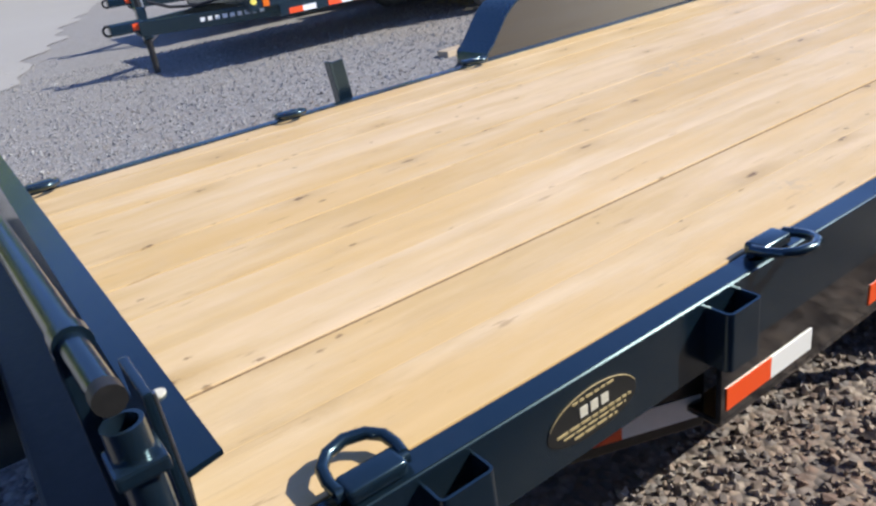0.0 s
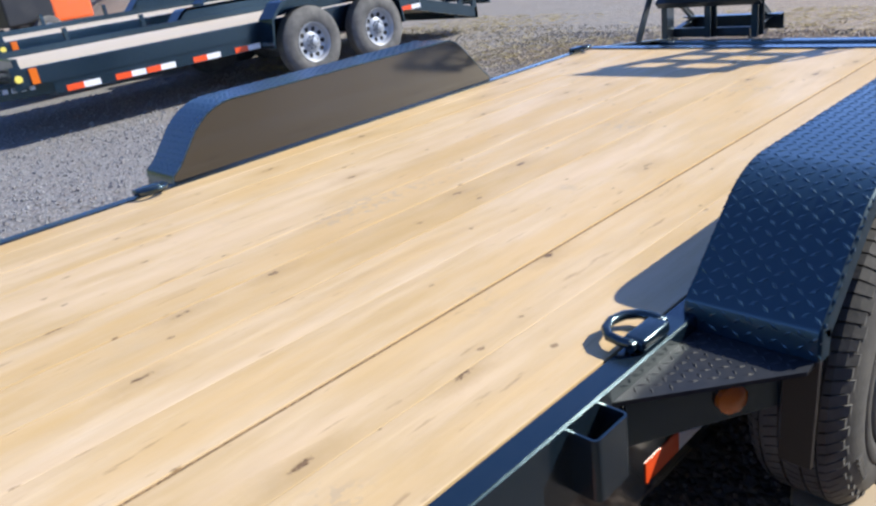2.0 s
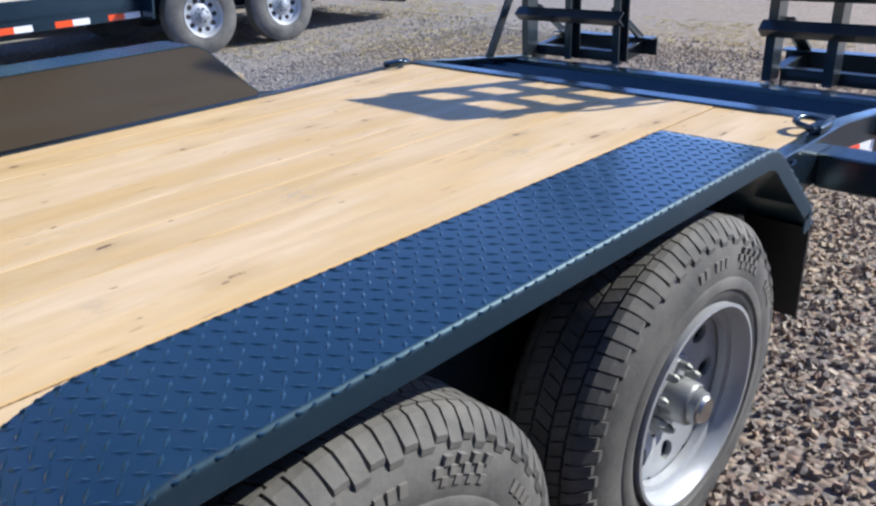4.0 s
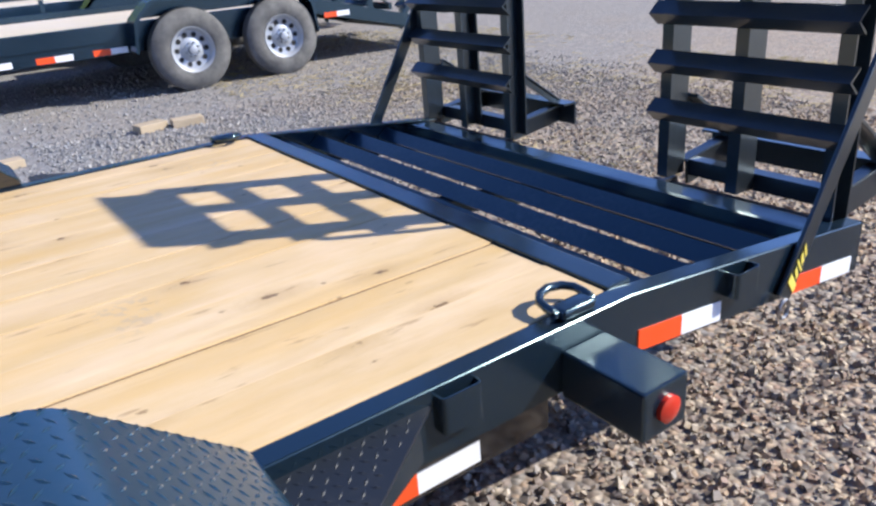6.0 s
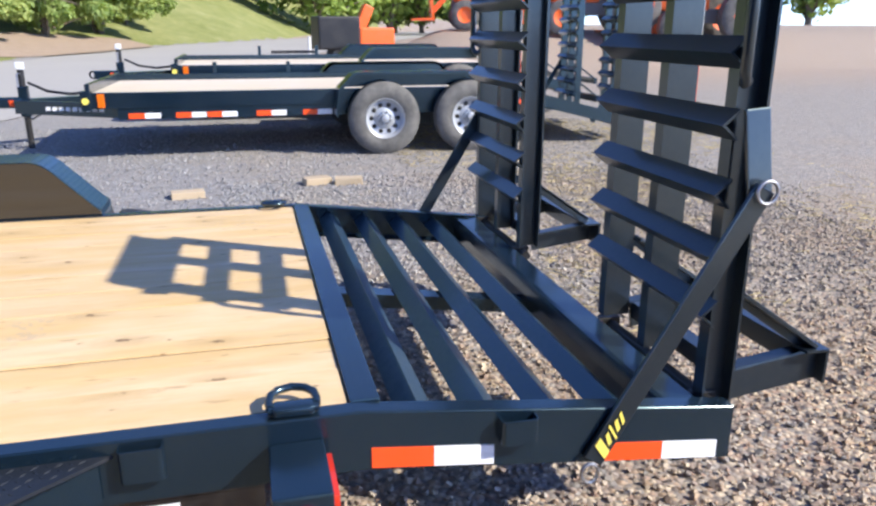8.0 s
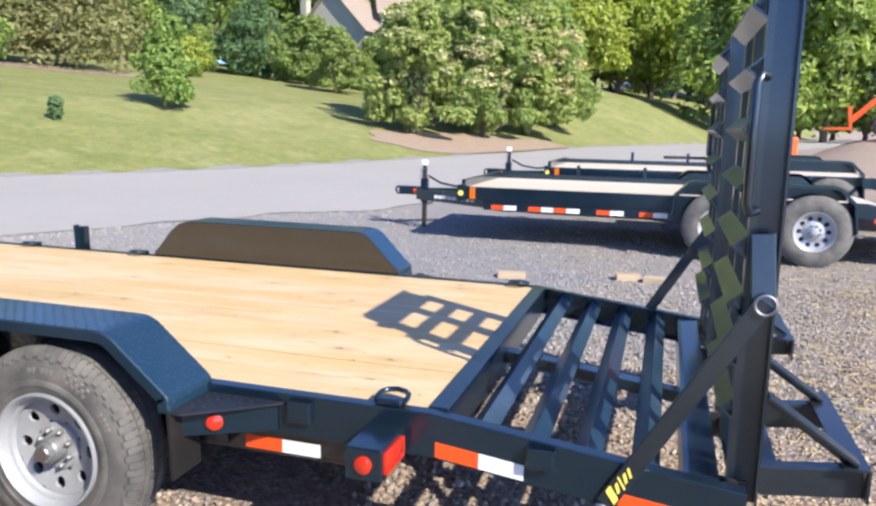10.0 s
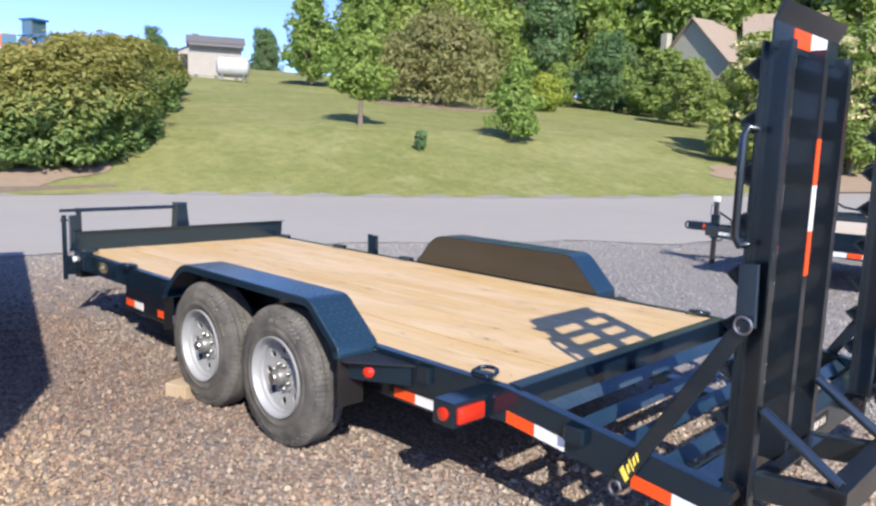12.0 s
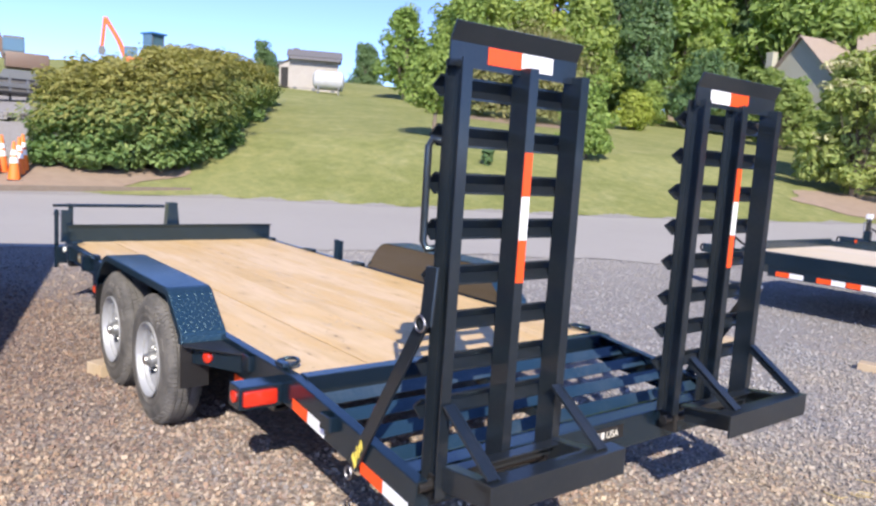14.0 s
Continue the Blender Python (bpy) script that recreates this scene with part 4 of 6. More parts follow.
for x0, x1, z, h, c in ((0.690, 0.782, 0.561, 0.004, GOLD), (0.655, 0.818, 0.5175, 0.0045, GOLD), (0.668, 0.806, 0.508, 0.003, GOLD), (0.690, 0.785, 0.497, 0.0040, GOLD)):
    x = x0
    while x < x1:
        w = word_rng.uniform(0.008, 0.024)
        part("decal_bar", boxed(x, min(x1, x + w), -0.003, 0.0, z, z + h), c, decal)
        x += w + 0.004

# tail lamp boxes
for y, o in ((0.0, -1), (WIDE, 1)):
    bm = boxed(4.675, 4.795, min(y, y + o * 0.205), max(y, y + o * 0.205), 0.447, 0.552, 0.006)
    lamp = part("tail_lamp_box", bm, BLACK, trailer, "black steel tail lamp box")
    part("tail_lens", boxed(4.795, 4.808, min(y + o * 0.03, y + o * 0.19), max(y + o * 0.03, y + o * 0.19), 0.465, 0.535, 0.012), RED_LENS, lamp, "red oblong tail lamp lens", True)
    part("side_lens", sweep(bmesh.new(), [(4.737, y + o * 0.20, 0.50), (4.737, y + o * 0.214, 0.50), (4.737, y + o * 0.220, 0.50)], [0.028, 0.028, 0.014], 22), RED_LENS, lamp, "round red lamp lens", True)

# ---- dovetail ----
part("deck_end_angle", boxed(X1, X1 + 0.07, 0.05, WIDE - 0.05, DECK - 0.13, DECK + 0.008, 0.004), BLACK, trailer)
for x in (5.026, 5.196, 5.370, 5.550):
    bm = bmesh.new()
    z = tail_z(x) - 0.024
    prism(bm, [(x - 0.046, z - 0.040), (x - 0.040, z - 0.045), (x, z - 0.009), (x + 0.040, z - 0.045), (x + 0.046, z - 0.040), (x, z)], 1, 0.012, WIDE - 0.012)
    part("dovetail_slat", bm, GRIP, trailer, "black angle-iron grip slat")
bm = bmesh.new()
bar(bm, (4.9, WIDE / 2, 0.500), (XE - 0.05, WIDE / 2, 0.500 + DROP * 0.9), 0.075, 0.05)
part("dovetail_stringer", bm, BLACK, trailer)
bm = bmesh.new()
z = tail_z(5.70) - 0.006
prism(bm, [(5.652, z - 0.052), (5.662, z - 0.002), (XE - 0.088, z), (XE - 0.088, z - 0.012), (5.672, z - 0.014), (5.662, z - 0.052)], 1, 0.012, WIDE - 0.012)
part("rear_slat", bm, BLACK, trailer, "black folded plate at the dovetail's end")
part("rear_beam", boxed(XE - 0.09, XE, 0.01, WIDE - 0.01, tail_z(XE) - 0.15, tail_z(XE) - 0.002, 0.005), BLACK, trailer)
bm = boxed(XE, XE + 0.003, 1.00, 1.21, 0.405, 0.468)
plate = part("rear_decal", bm, BLACK_DULL, trailer)
for y in (1.02, 1.055):
    part("decal_bar", boxed(XE + 0.003, XE + 0.005, y, y + 0.022, 0.42, 0.452), PALE, plate)
txt = bpy.data.curves.new("lettering", "FONT")
txt.body, txt.size, txt.extrude = "USA", 0.046, 0.001
txt.materials.append(PALE)
word = new("lettering", txt)
word.parent = plate
word.matrix_basis = pose(XE + 0.0045, 1.09, 0.42, 90, 0, 90)


# ---- stand-up ramps ----
RX = 5.825
RUNGS = [0.73, 0.885, 1.037, 1.20, 1.362, 1.52, 1.68, 1.842]


def ramp(y_mirror):
    """A fold-up ladder ramp: three channel bars, angle rungs on the deck side, a top plate, and a braced foot."""
    Y = (lambda y: WIDE + 0.055 - y) if y_mirror else (lambda y: y)
    stay_y = (lambda y: WIDE - y) if y_mirror else (lambda y: y)
    wider = 0.042 if y_mirror else 0.0

    def ybox(x0, x1, ya, yb, z0, z1, bev=0.003):
        a, b = sorted((Y(ya), Y(yb)))
        return boxed(x0, x1, a, b, z0, z1, bev)
    bm = bmesh.new()
    ends = (0.063, 0.362, 0.625 + wider)
    prism(bm, [(RX - 0.012, 1.905), (RX - 0.005, 1.905), (RX - 0.005, 1.985), (RX + 0.023, 2.045), (RX + 0.016, 2.048), (RX - 0.012, 1.988)], 1, Y(0.045), Y(0.645 + wider * 1.5))
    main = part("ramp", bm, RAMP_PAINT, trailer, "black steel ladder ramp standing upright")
    for ya in ends:
        bm = bmesh.new()
        a, b = (ya, ya + 0.042) if ya > 0.3 else (0.103, 0.060)
        poly = [(RX - 0.045, Y(a)), (RX - 0.045, Y(b)), (RX - 0.038, Y(b)), (RX - 0.038, Y(a + (0.007 if b > a else -0.007))), (RX + 0.038, Y(a + (0.007 if b > a else -0.007))), (RX + 0.038, Y(b)), (RX + 0.045, Y(b)), (RX + 0.045, Y(a))]
        prism(bm, poly, 2, 0.425 if ya < 0.3 else 0.50, 1.93)
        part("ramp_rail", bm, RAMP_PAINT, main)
    for z in RUNGS:
        bm = bmesh.new()
        x = RX - 0.045
        prism(bm, [(x, z - 0.037), (x - 0.044, z), (x, z + 0.037), (x, z + 0.029), (x - 0.035, z), (x, z - 0.029)], 1, Y(0.040), Y(0.69 + wider))
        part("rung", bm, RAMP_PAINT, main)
    lo = 0.207 if not y_mirror else WIDE - 1.79
    for k, c in enumerate((RED_TAPE, WHITE_TAPE)):
        a, b = lo + 0.155 * k, lo + 0.155 * (k + 1)
        part("plate_tape", ybox(RX - 0.005, RX - 0.0025, a, b, 1.925, 1.982, 0), c, main)
    for k in range(3):
        z0 = 1.175 + 0.155 * k
        part("rail_tape", ybox(RX + 0.045, RX + 0.0475, 0.364, 0.402, z0, z0 + 0.155, 0), RED_TAPE if k != 1 else WHITE_TAPE, main)
    # braced foot
    fx, fz = 6.155, 0.59
    bm = bmesh.new()
    prism(bm, [(fx - 0.07, fz), (fx, fz), (fx, fz - 0.10), (fx - 0.008, fz - 0.10), (fx - 0.008, fz - 0.008), (fx - 0.07, fz - 0.008)], 1, Y(0.055), Y(0.715))
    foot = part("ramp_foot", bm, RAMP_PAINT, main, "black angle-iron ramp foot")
    for ya in (0.09, 0.615):
        bm = bmesh.new()
        bar(bm, (RX + 0.05, Y(ya), 0.765), (fx - 0.03, Y(ya), fz + 0.004), 0.05, 0.012, 0, 0.002)
        bar(bm, (RX + 0.05, Y(ya + 0.02), 0.755), (fx - 0.03, Y(ya + 0.02), fz - 0.008), 0.010, 0.035, 0, 0.002)
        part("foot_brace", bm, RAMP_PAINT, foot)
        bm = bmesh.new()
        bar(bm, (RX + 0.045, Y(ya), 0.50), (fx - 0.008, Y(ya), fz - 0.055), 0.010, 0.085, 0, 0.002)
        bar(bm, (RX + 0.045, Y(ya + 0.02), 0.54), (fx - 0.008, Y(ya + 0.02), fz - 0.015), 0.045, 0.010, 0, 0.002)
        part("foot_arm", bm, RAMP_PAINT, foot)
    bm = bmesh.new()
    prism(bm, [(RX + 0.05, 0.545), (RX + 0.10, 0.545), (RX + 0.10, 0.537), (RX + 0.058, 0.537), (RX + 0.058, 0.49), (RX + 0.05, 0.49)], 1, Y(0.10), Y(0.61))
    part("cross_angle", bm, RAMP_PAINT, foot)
    # grab handle and folding stay
    yo = 0.05
    bm = bmesh.new()
    sweep(bm, [(RX - 0.03, Y(yo), 1.66), (RX - 0.05, Y(yo - 0.02), 1.665), (RX - 0.06, Y(yo - 0.03), 1.64), (RX - 0.06, Y(yo - 0.03), 1.32), (RX - 0.05, Y(yo - 0.02), 1.295), (RX - 0.03, Y(yo), 1.30)], 0.013, 10)
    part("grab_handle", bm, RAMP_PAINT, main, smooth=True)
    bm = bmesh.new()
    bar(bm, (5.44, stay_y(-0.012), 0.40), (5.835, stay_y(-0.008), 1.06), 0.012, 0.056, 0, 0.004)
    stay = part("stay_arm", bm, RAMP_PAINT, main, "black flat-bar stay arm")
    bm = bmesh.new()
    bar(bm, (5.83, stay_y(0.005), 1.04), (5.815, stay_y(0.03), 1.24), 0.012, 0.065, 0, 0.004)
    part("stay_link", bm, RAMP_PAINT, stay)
    ring = sweep(bmesh.new(), [(5.832 + 0.027 * math.cos(a), stay_y(-0.022), 1.052 + 0.027 * math.sin(a)) for a in np.linspace(0, 2 * math.pi, 20)], 0.0045, 8)
    part("pin_ring", ring, STEEL, stay, "bright steel pull ring", True)
    ring = sweep(bmesh.new(), [(5.43 + 0.022 * math.cos(a), stay_y(-0.024), 0.375 + 0.026 * math.sin(a)) for a in np.linspace(0, 2 * math.pi, 16)], 0.005, 8)
    part("pin_ring", ring, STEEL, stay, "bright steel pull ring", True)
    # maker's mark on the stay as slanted plain bars
    d = Vector((5.835 - 5.44, 0, 0.66)).normalized()
    up = Vector((-d.z, 0, d.x))
    for k, (l, h) in enumerate(((0.024, 0.044), (0.013, 0.024), (0.007, 0.038), (0.013, 0.023), (0.010, 0.025))):
        c = Vector((5.44, stay_y(-0.0195), 0.40)) + d * (0.03 + sum((0.024, 0.013, 0.007, 0.013, 0.010)[:k]) + 0.010 * k + l / 2)
        bm = bmesh.new()
        w = Vector((0, -0.0018 if not y_mirror else 0.0018, 0))
        q = [c + d * (s * l / 2 + u * 0.010) + up * u * h / 2 for s, u in ((-1, -1), (1, -1), (1, 1), (-1, 1))]
        top, low = [bm.verts.new(p + w) for p in q], [bm.verts.new(p) for p in q]
        bm.faces.new(top)
        for i in range(4):
            bm.faces.new((top[i], low[i], low[(i + 1) % 4], top[(i + 1) % 4]))
        part("stay_marking", bm, YELLOW, stay, "slanted yellow maker's marking")
    # hinge
    bm = sweep(bmesh.new(), [(RX - 0.01, Y(0.02), 0.46), (RX - 0.01, Y(0.70), 0.46)], 0.020, 14)
    part("hinge_tube", bm, BLACK_DULL, main, smooth=True)
    for ya in (0.10, 0.64):
        part("hinge_lug", ybox(XE - 0.01, RX + 0.02, ya - 0.012, ya + 0.012, 0.40, 0.49, 0.004), BLACK_DULL, main)


ramp(False)
ramp(True)

# ---- front end: handrail and jack ----
bm = bmesh.new()
sweep(bm, [(0.108, -0.096, 0.945), (0.1035, 0.05, 0.945)], 0.0135, 16)
sweep(bm, [(0.1037, 0.045, 0.945), (0.078, 0.93, 0.945)], 0.0165, 16)
rail = part("front_handrail", bm, BLACK, trailer, "black pipe handrail over the tongue", True)
d = Vector((-0.03, 1.026, 0)).normalized()
p = Vector((0.108, -0.096, 0.945))
part("collar", rod(p + d * 0.12, p + d * 0.145, 0.0195), BLACK, rail, smooth=True)
part("end_cap", rod(p - d * 0.006, p + d * 0.012, 0.0145), BLACK_DULL, rail, smooth=True)
# open corner tube that carries the pipe, with its strap and flat bracket
bm = bmesh.new()
lathe(bm, [(0.36, 0.019), (0.905, 0.019), (0.905, 0.0145), (0.80, 0.0145)], Matrix.Translation((0.112, -0.072, 0)), 20)
tube = part("corner_tube", bm, BLACK, rail, "open-topped black corner tube", True)
part("strap", boxed(0.088, 0.136, -0.098, -0.046, 0.855, 0.872, 0.004), BLACK, tube)
part("tie_plate", boxed(0.104, 0.150, -0.070, 0.012, 0.40, 0.56, 0.004), BLACK, tube)
part("bracket", boxed(0.136, 0.146, -0.045, 0.045, 0.60, 0.905, 0.003), BLACK, rail, "flat black steel bracket")
# bright metal strip along one edge of the bracket
part("bracket_edge", boxed(0.1455, 0.149, -0.045, -0.037, 0.62, 0.902, 0.001), STEEL, rail, "thin bright steel strip on the bracket edge")
part("post", boxed(0.085, 0.105, 0.035, 0.075, 0.55, 0.935, 0.003), BLACK, rail)
bm = bmesh.new()
sweep(bm, [(0.177, 0.18, DECK + 0.168), (0.177, 0.18, DECK + 0.1735)], 0.010, 14)
part("stop_sticker", bm, PALE, trailer, "scuffed pale round sticker")
part("corner_lamp", sweep(bmesh.new(), [(0.15, -0.002, 0.53), (0.15, -0.02, 0.53), (0.15, -0.026, 0.53)], [0.026, 0.026, 0.012], 18), WHITE_TAPE, trailer, "small clear corner lamp", True)
bm = bmesh.new()
prism(bm, [(0.985, 0.30), (1.125, 0.30), (1.125, 0.70), (1.095, 0.955), (1.005, 0.955), (0.985, 0.70)], 0, -0.12, -0.01)
box(bm, -0.125, -0.005, 1.0, 1.10, 0.955, 0.972, 0.004)
part("jack_post", bm, BLACK, trailer, "black square jack post")


# ---- other trailers in the lot ----
def lot_trailer(m, label, H=0.70, fen=0.90):
    """A parked equipment trailer: rails, plank deck, fenders, four wheels, tongue, jack, lamps and folded-up ramps. Local x runs from the deck's front to its rear."""
    t = tagged(empty("parked_trailer", m), label, "trailer", "trailers parked in a row")
    L, W, XR, ZR = 4.45, 2.08, 5.92, H - 0.37
    for y in (0.0, W - 0.06):
        bm = bmesh.new()
        box(bm, -0.14, L, y, y + 0.06, H - 0.15, H + 0.01, 0.006)
        box(bm, 0.15, L - 0.1, y + 0.012, y + 0.048, H - 0.27, H - 0.15, 0.0)
        prism(bm, [(L, H + 0.01), (XR, ZR + 0.01), (XR, ZR - 0.13), (L, H - 0.15)], 1, y, y + 0.06)
        part("side_rail", bm, BLACK, t)
    for k in range(9):
        a = 0.062 + k * 0.2175
        part("plank", boxed(-0.09, L, a, a + 0.214, H - 0.04, H + 0.004, 0.003), PALE_PINE, t)
        prism(bm := bmesh.new(), [(L, H + 0.004), (XR - 0.06, ZR + 0.018), (XR - 0.06, ZR - 0.02), (L, H - 0.036)], 1, a, a + 0.214)
        part("tail_plank", bm, PALE_PINE, t)
    part("front_stop", boxed(-0.14, -0.09, 0.0, W, H - 0.1, H + 0.10, 0.006), BLACK, t)
    part("rub_rail", boxed(-0.14, L - 0.2, W - 0.055, W - 0.01, H + 0.012, H + 0.075, 0.004), BLACK, t)
    for x in (1.05, 2.0):
        part("stake", boxed(x, x + 0.05, W - 0.005, W + 0.045, H - 0.1, H + 0.22, 0.004), BLACK, t)
    part("hose", sweep(bmesh.new(), [(-0.9, W / 2 - 0.05, H + 0.06), (-0.7, W / 2 - 0.12, H - 0.03), (-0.45, W / 2 - 0.2, H - 0.06), (-0.14, W / 2 - 0.35, H - 0.02)], 0.016, 8), BLACK_DULL, t, smooth=True)
    part("safety_chain", sweep(bmesh.new(), [(-1.1, W / 2 + 0.05, H - 0.2), (-0.95, W / 2 + 0.09, H - 0.36), (-0.78, W / 2 + 0.1, H - 0.26)], 0.014, 8), STEEL, t, smooth=True)
    for y in (0.10, W - 0.16):
        bm = bmesh.new()
        bar(bm, (0.4, y, H - 0.2), (-1.05, W / 2 + (y - W / 2) * 0.08, H - 0.2), 0.06, 0.15, 0, 0.005)
        part("tongue_beam", bm, BLACK, t)
    part("coupler", boxed(-1.35, -1.0, W / 2 - 0.06, W / 2 + 0.06, H - 0.22, H - 0.10, 0.02), BLACK, t)
    jack = part("jack", sweep(bmesh.new(), [(-0.98, W / 2 + 0.02, 0.02), (-0.98, W / 2 + 0.02, H + 0.22)], 0.035, 12), BLACK_DULL, t, smooth=True)
    part("jack_foot", boxed(-1.07, -0.89, W / 2 - 0.07, W / 2 + 0.11, 0.0, 0.02, 0.004), BLACK_DULL, jack)
    part("jack_cap", boxed(-1.02, -0.94, W / 2 - 0.02, W / 2 + 0.06, H + 0.2, H + 0.28, 0.01), WHITE_PAINT, jack)
    part("jack_crank", sweep(bmesh.new(), [(-0.98, W / 2 - 0.02, H + 0.16), (-0.98, W / 2 - 0.14, H + 0.16), (-0.98, W / 2 - 0.15, H + 0.02)], 0.010, 8), STEEL, jack, smooth=True)
    part("jack_sleeve", boxed(-1.03, -0.93, W / 2 - 0.03, W / 2 + 0.07, H - 0.32, H + 0.02, 0.012), BLACK, jack)
    part("hitch_ring", sweep(bmesh.new(), [(-1.36 + 0.05 * math.cos(a), W / 2, H - 0.16 + 0.05 * math.sin(a)) for a in np.linspace(0, 2 * math.pi, 18)], 0.014, 8), BLACK_DULL, t, smooth=True)
    part("hitch_tag", boxed(-1.12, -1.04, W / 2 - 0.066, W / 2 - 0.061, H - 0.2, H - 0.13), RED_TAPE, t, "small red tag")
    box1 = part("front_lamp_box", boxed(-0.19, -0.09, -0.03, 0.10, H - 0.17, H + 0.03, 0.008), BLACK, t)
    part("lens", sweep(bmesh.new(), [(-0.14, -0.03, H - 0.07), (-0.14, -0.045, H - 0.07)], 0.034, 18), YELLOW, box1, "round yellow lens", True)
    part("side_lens", boxed(-0.03, 0.04, -0.012, 0.0, H - 0.14, H + 0.0, 0.003), AMBER_LENS, t, "amber side lamp lens")
    for k, x in enumerate((0.25, 0.72, 1.03, 1.55, 2.05)):
        for c, a in ((RED_TAPE, x), (WHITE_TAPE, x + 0.16)):
            part("reflective_tape", boxed(a, a + 0.16, -0.0 + 0.009, 0.012, H - 0.262, H - 0.205), c, t)
    for y, o in ((0.02, -1), (W - 0.02, 1)):
        bm = bmesh.new()
        prof = [(2.38, 0.45), (2.42, fen - 0.17), (2.57, fen - 0.02), (2.62, fen), (4.08, fen), (4.13, fen - 0.02), (4.28, fen - 0.17), (4.32, 0.42)]
        inner = [(x + (0.02 if x < 3.4 else -0.02), z - 0.03) for x, z in prof][::-1]
        prism(bm, prof + inner, 1, y, y + o * 0.27)
        f = part("fender", bm, BLACK, t)
        prism(bm2 := bmesh.new(), prof[1:-1], 1, y, y + o * 0.01)
        part("inner_skirt", bm2, BLACK, f)
        for x in (2.92, 3.90):
            mm = Matrix.Translation((x, y + o * 0.265, 0.40)) @ Matrix(((1, 0, 0), (0, 0, o), (0, 1, 0))).to_4x4()
            bm = bmesh.new()
            lathe(bm, [(-0.01, 0.215), (0.0, 0.23), (0.004, 0.29), (-0.012, 0.36), (-0.04, 0.396), (-0.10, 0.40), (-0.17, 0.396), (-0.20, 0.36), (-0.215, 0.28), (-0.20, 0.215)], mm, 40)
            w = part("wheel", bm, RUBBER, t, smooth=True)
            bm = bmesh.new()
            r = lathe(bm, [(-0.01, 0.222), (0.002, 0.218), (-0.01, 0.20), (-0.05, 0.185), (-0.062, 0.12), (-0.045, 0.09), (-0.042, 0.045), (0.01, 0.04), (0.016, 0.025)], mm, 32)
            bm.faces.new(r[-1])
            part("rim", bm, GALV, w, smooth=True)
            # rim has no openings: near-black discs stand in for shaded vent holes
            for k in range(10):
                a = 2 * math.pi * k / 10
                c = Vector((0.148 * math.cos(a), 0.148 * math.sin(a), 0))
                part("vent", sweep(bmesh.new(), [mm @ (c + Vector((0, 0, -0.065))), mm @ (c + Vector((0, 0, -0.051)))], 0.026, 10), DARK, w)
            for k in range(8):
                a = 2 * math.pi * (k + 0.5) / 8
                c = Vector((0.068 * math.cos(a), 0.068 * math.sin(a), 0))
                part("wheel_nut", sweep(bmesh.new(), [mm @ (c + Vector((0, 0, -0.045))), mm @ (c + Vector((0, 0, -0.022)))], 0.012, 6), HUB, w)
            part("axle", rod((x, W / 2, 0.40), (x, y + o * 0.1, 0.40), 0.04, 8), BLACK_DULL, t)
    part("rear_beam", boxed(XR - 0.06, XR, 0.0, W, ZR - 0.13, ZR + 0.012, 0.005), BLACK, t)
    for y0 in (0.08, W - 0.66):
        bm = bmesh.new()
        for yy in (y0, y0 + 0.26, y0 + 0.53):
            box(bm, XR, XR + 0.08, yy, yy + 0.05, ZR - 0.1, ZR + 1.45, 0.0)
        r = part("ramp", bm, BLACK, t)
        for k in range(8):
            z = ZR + 0.14 + k * 0.165
            prism(bm := bmesh.new(), [(XR, z - 0.04), (XR - 0.045, z), (XR, z + 0.04)], 1, y0 - 0.02, y0 + 0.60)
            part("rung", bm, BLACK, r)
        bm = bmesh.new()
        yy = y0 if y0 < 1 else y0 + 0.58
        bar(bm, (XR - 0.37, yy, ZR - 0.08), (XR + 0.02, yy, ZR + 0.57), 0.012, 0.06)
        part("stay", bm, BLACK, r)
        bm = boxed(XR + 0.33, XR + 0.38, y0, y0 + 0.6, ZR + 0.02, ZR + 0.11, 0.0)
        bar(bm, (XR + 0.06, y0 + 0.05, ZR + 0.3), (XR + 0.35, y0 + 0.05, ZR + 0.1), 0.05, 0.02)
        bar(bm, (XR + 0.06, y0 + 0.55, ZR + 0.3), (XR + 0.35, y0 + 0.55, ZR + 0.1), 0.05, 0.02)
        part("ramp_foot", bm, BLACK, r)
    for c, a in ((RED_TAPE, 4.52), (WHITE_TAPE, 4.68)):
        part("reflective_tape", boxed(a, a + 0.16, -0.003, 0.0, H - 0.20, H - 0.145), c, t)
    # address along the tongue as plain bars
    for k in range(9):
        part("tongue_marking", boxed(-0.60 + k * 0.07, -0.555 + k * 0.07, 0.30 - k * 0.030 + 0.02, 0.335 - k * 0.030, H - 0.19, H - 0.15), WHITE_PAINT, t)
    return t


TA = (3.22, 6.86)
first = lot_trailer(pose(TA[0], TA[1], 0.055), "black equipment trailer with pale plank deck parked on gravel")
lot_trailer(pose(TA[0] + 0.66, TA[1] + 2.72, 0.095, 0, 0, 0.6), "taller black equipment trailer with pale deck parked behind another", 0.80, 1.04)

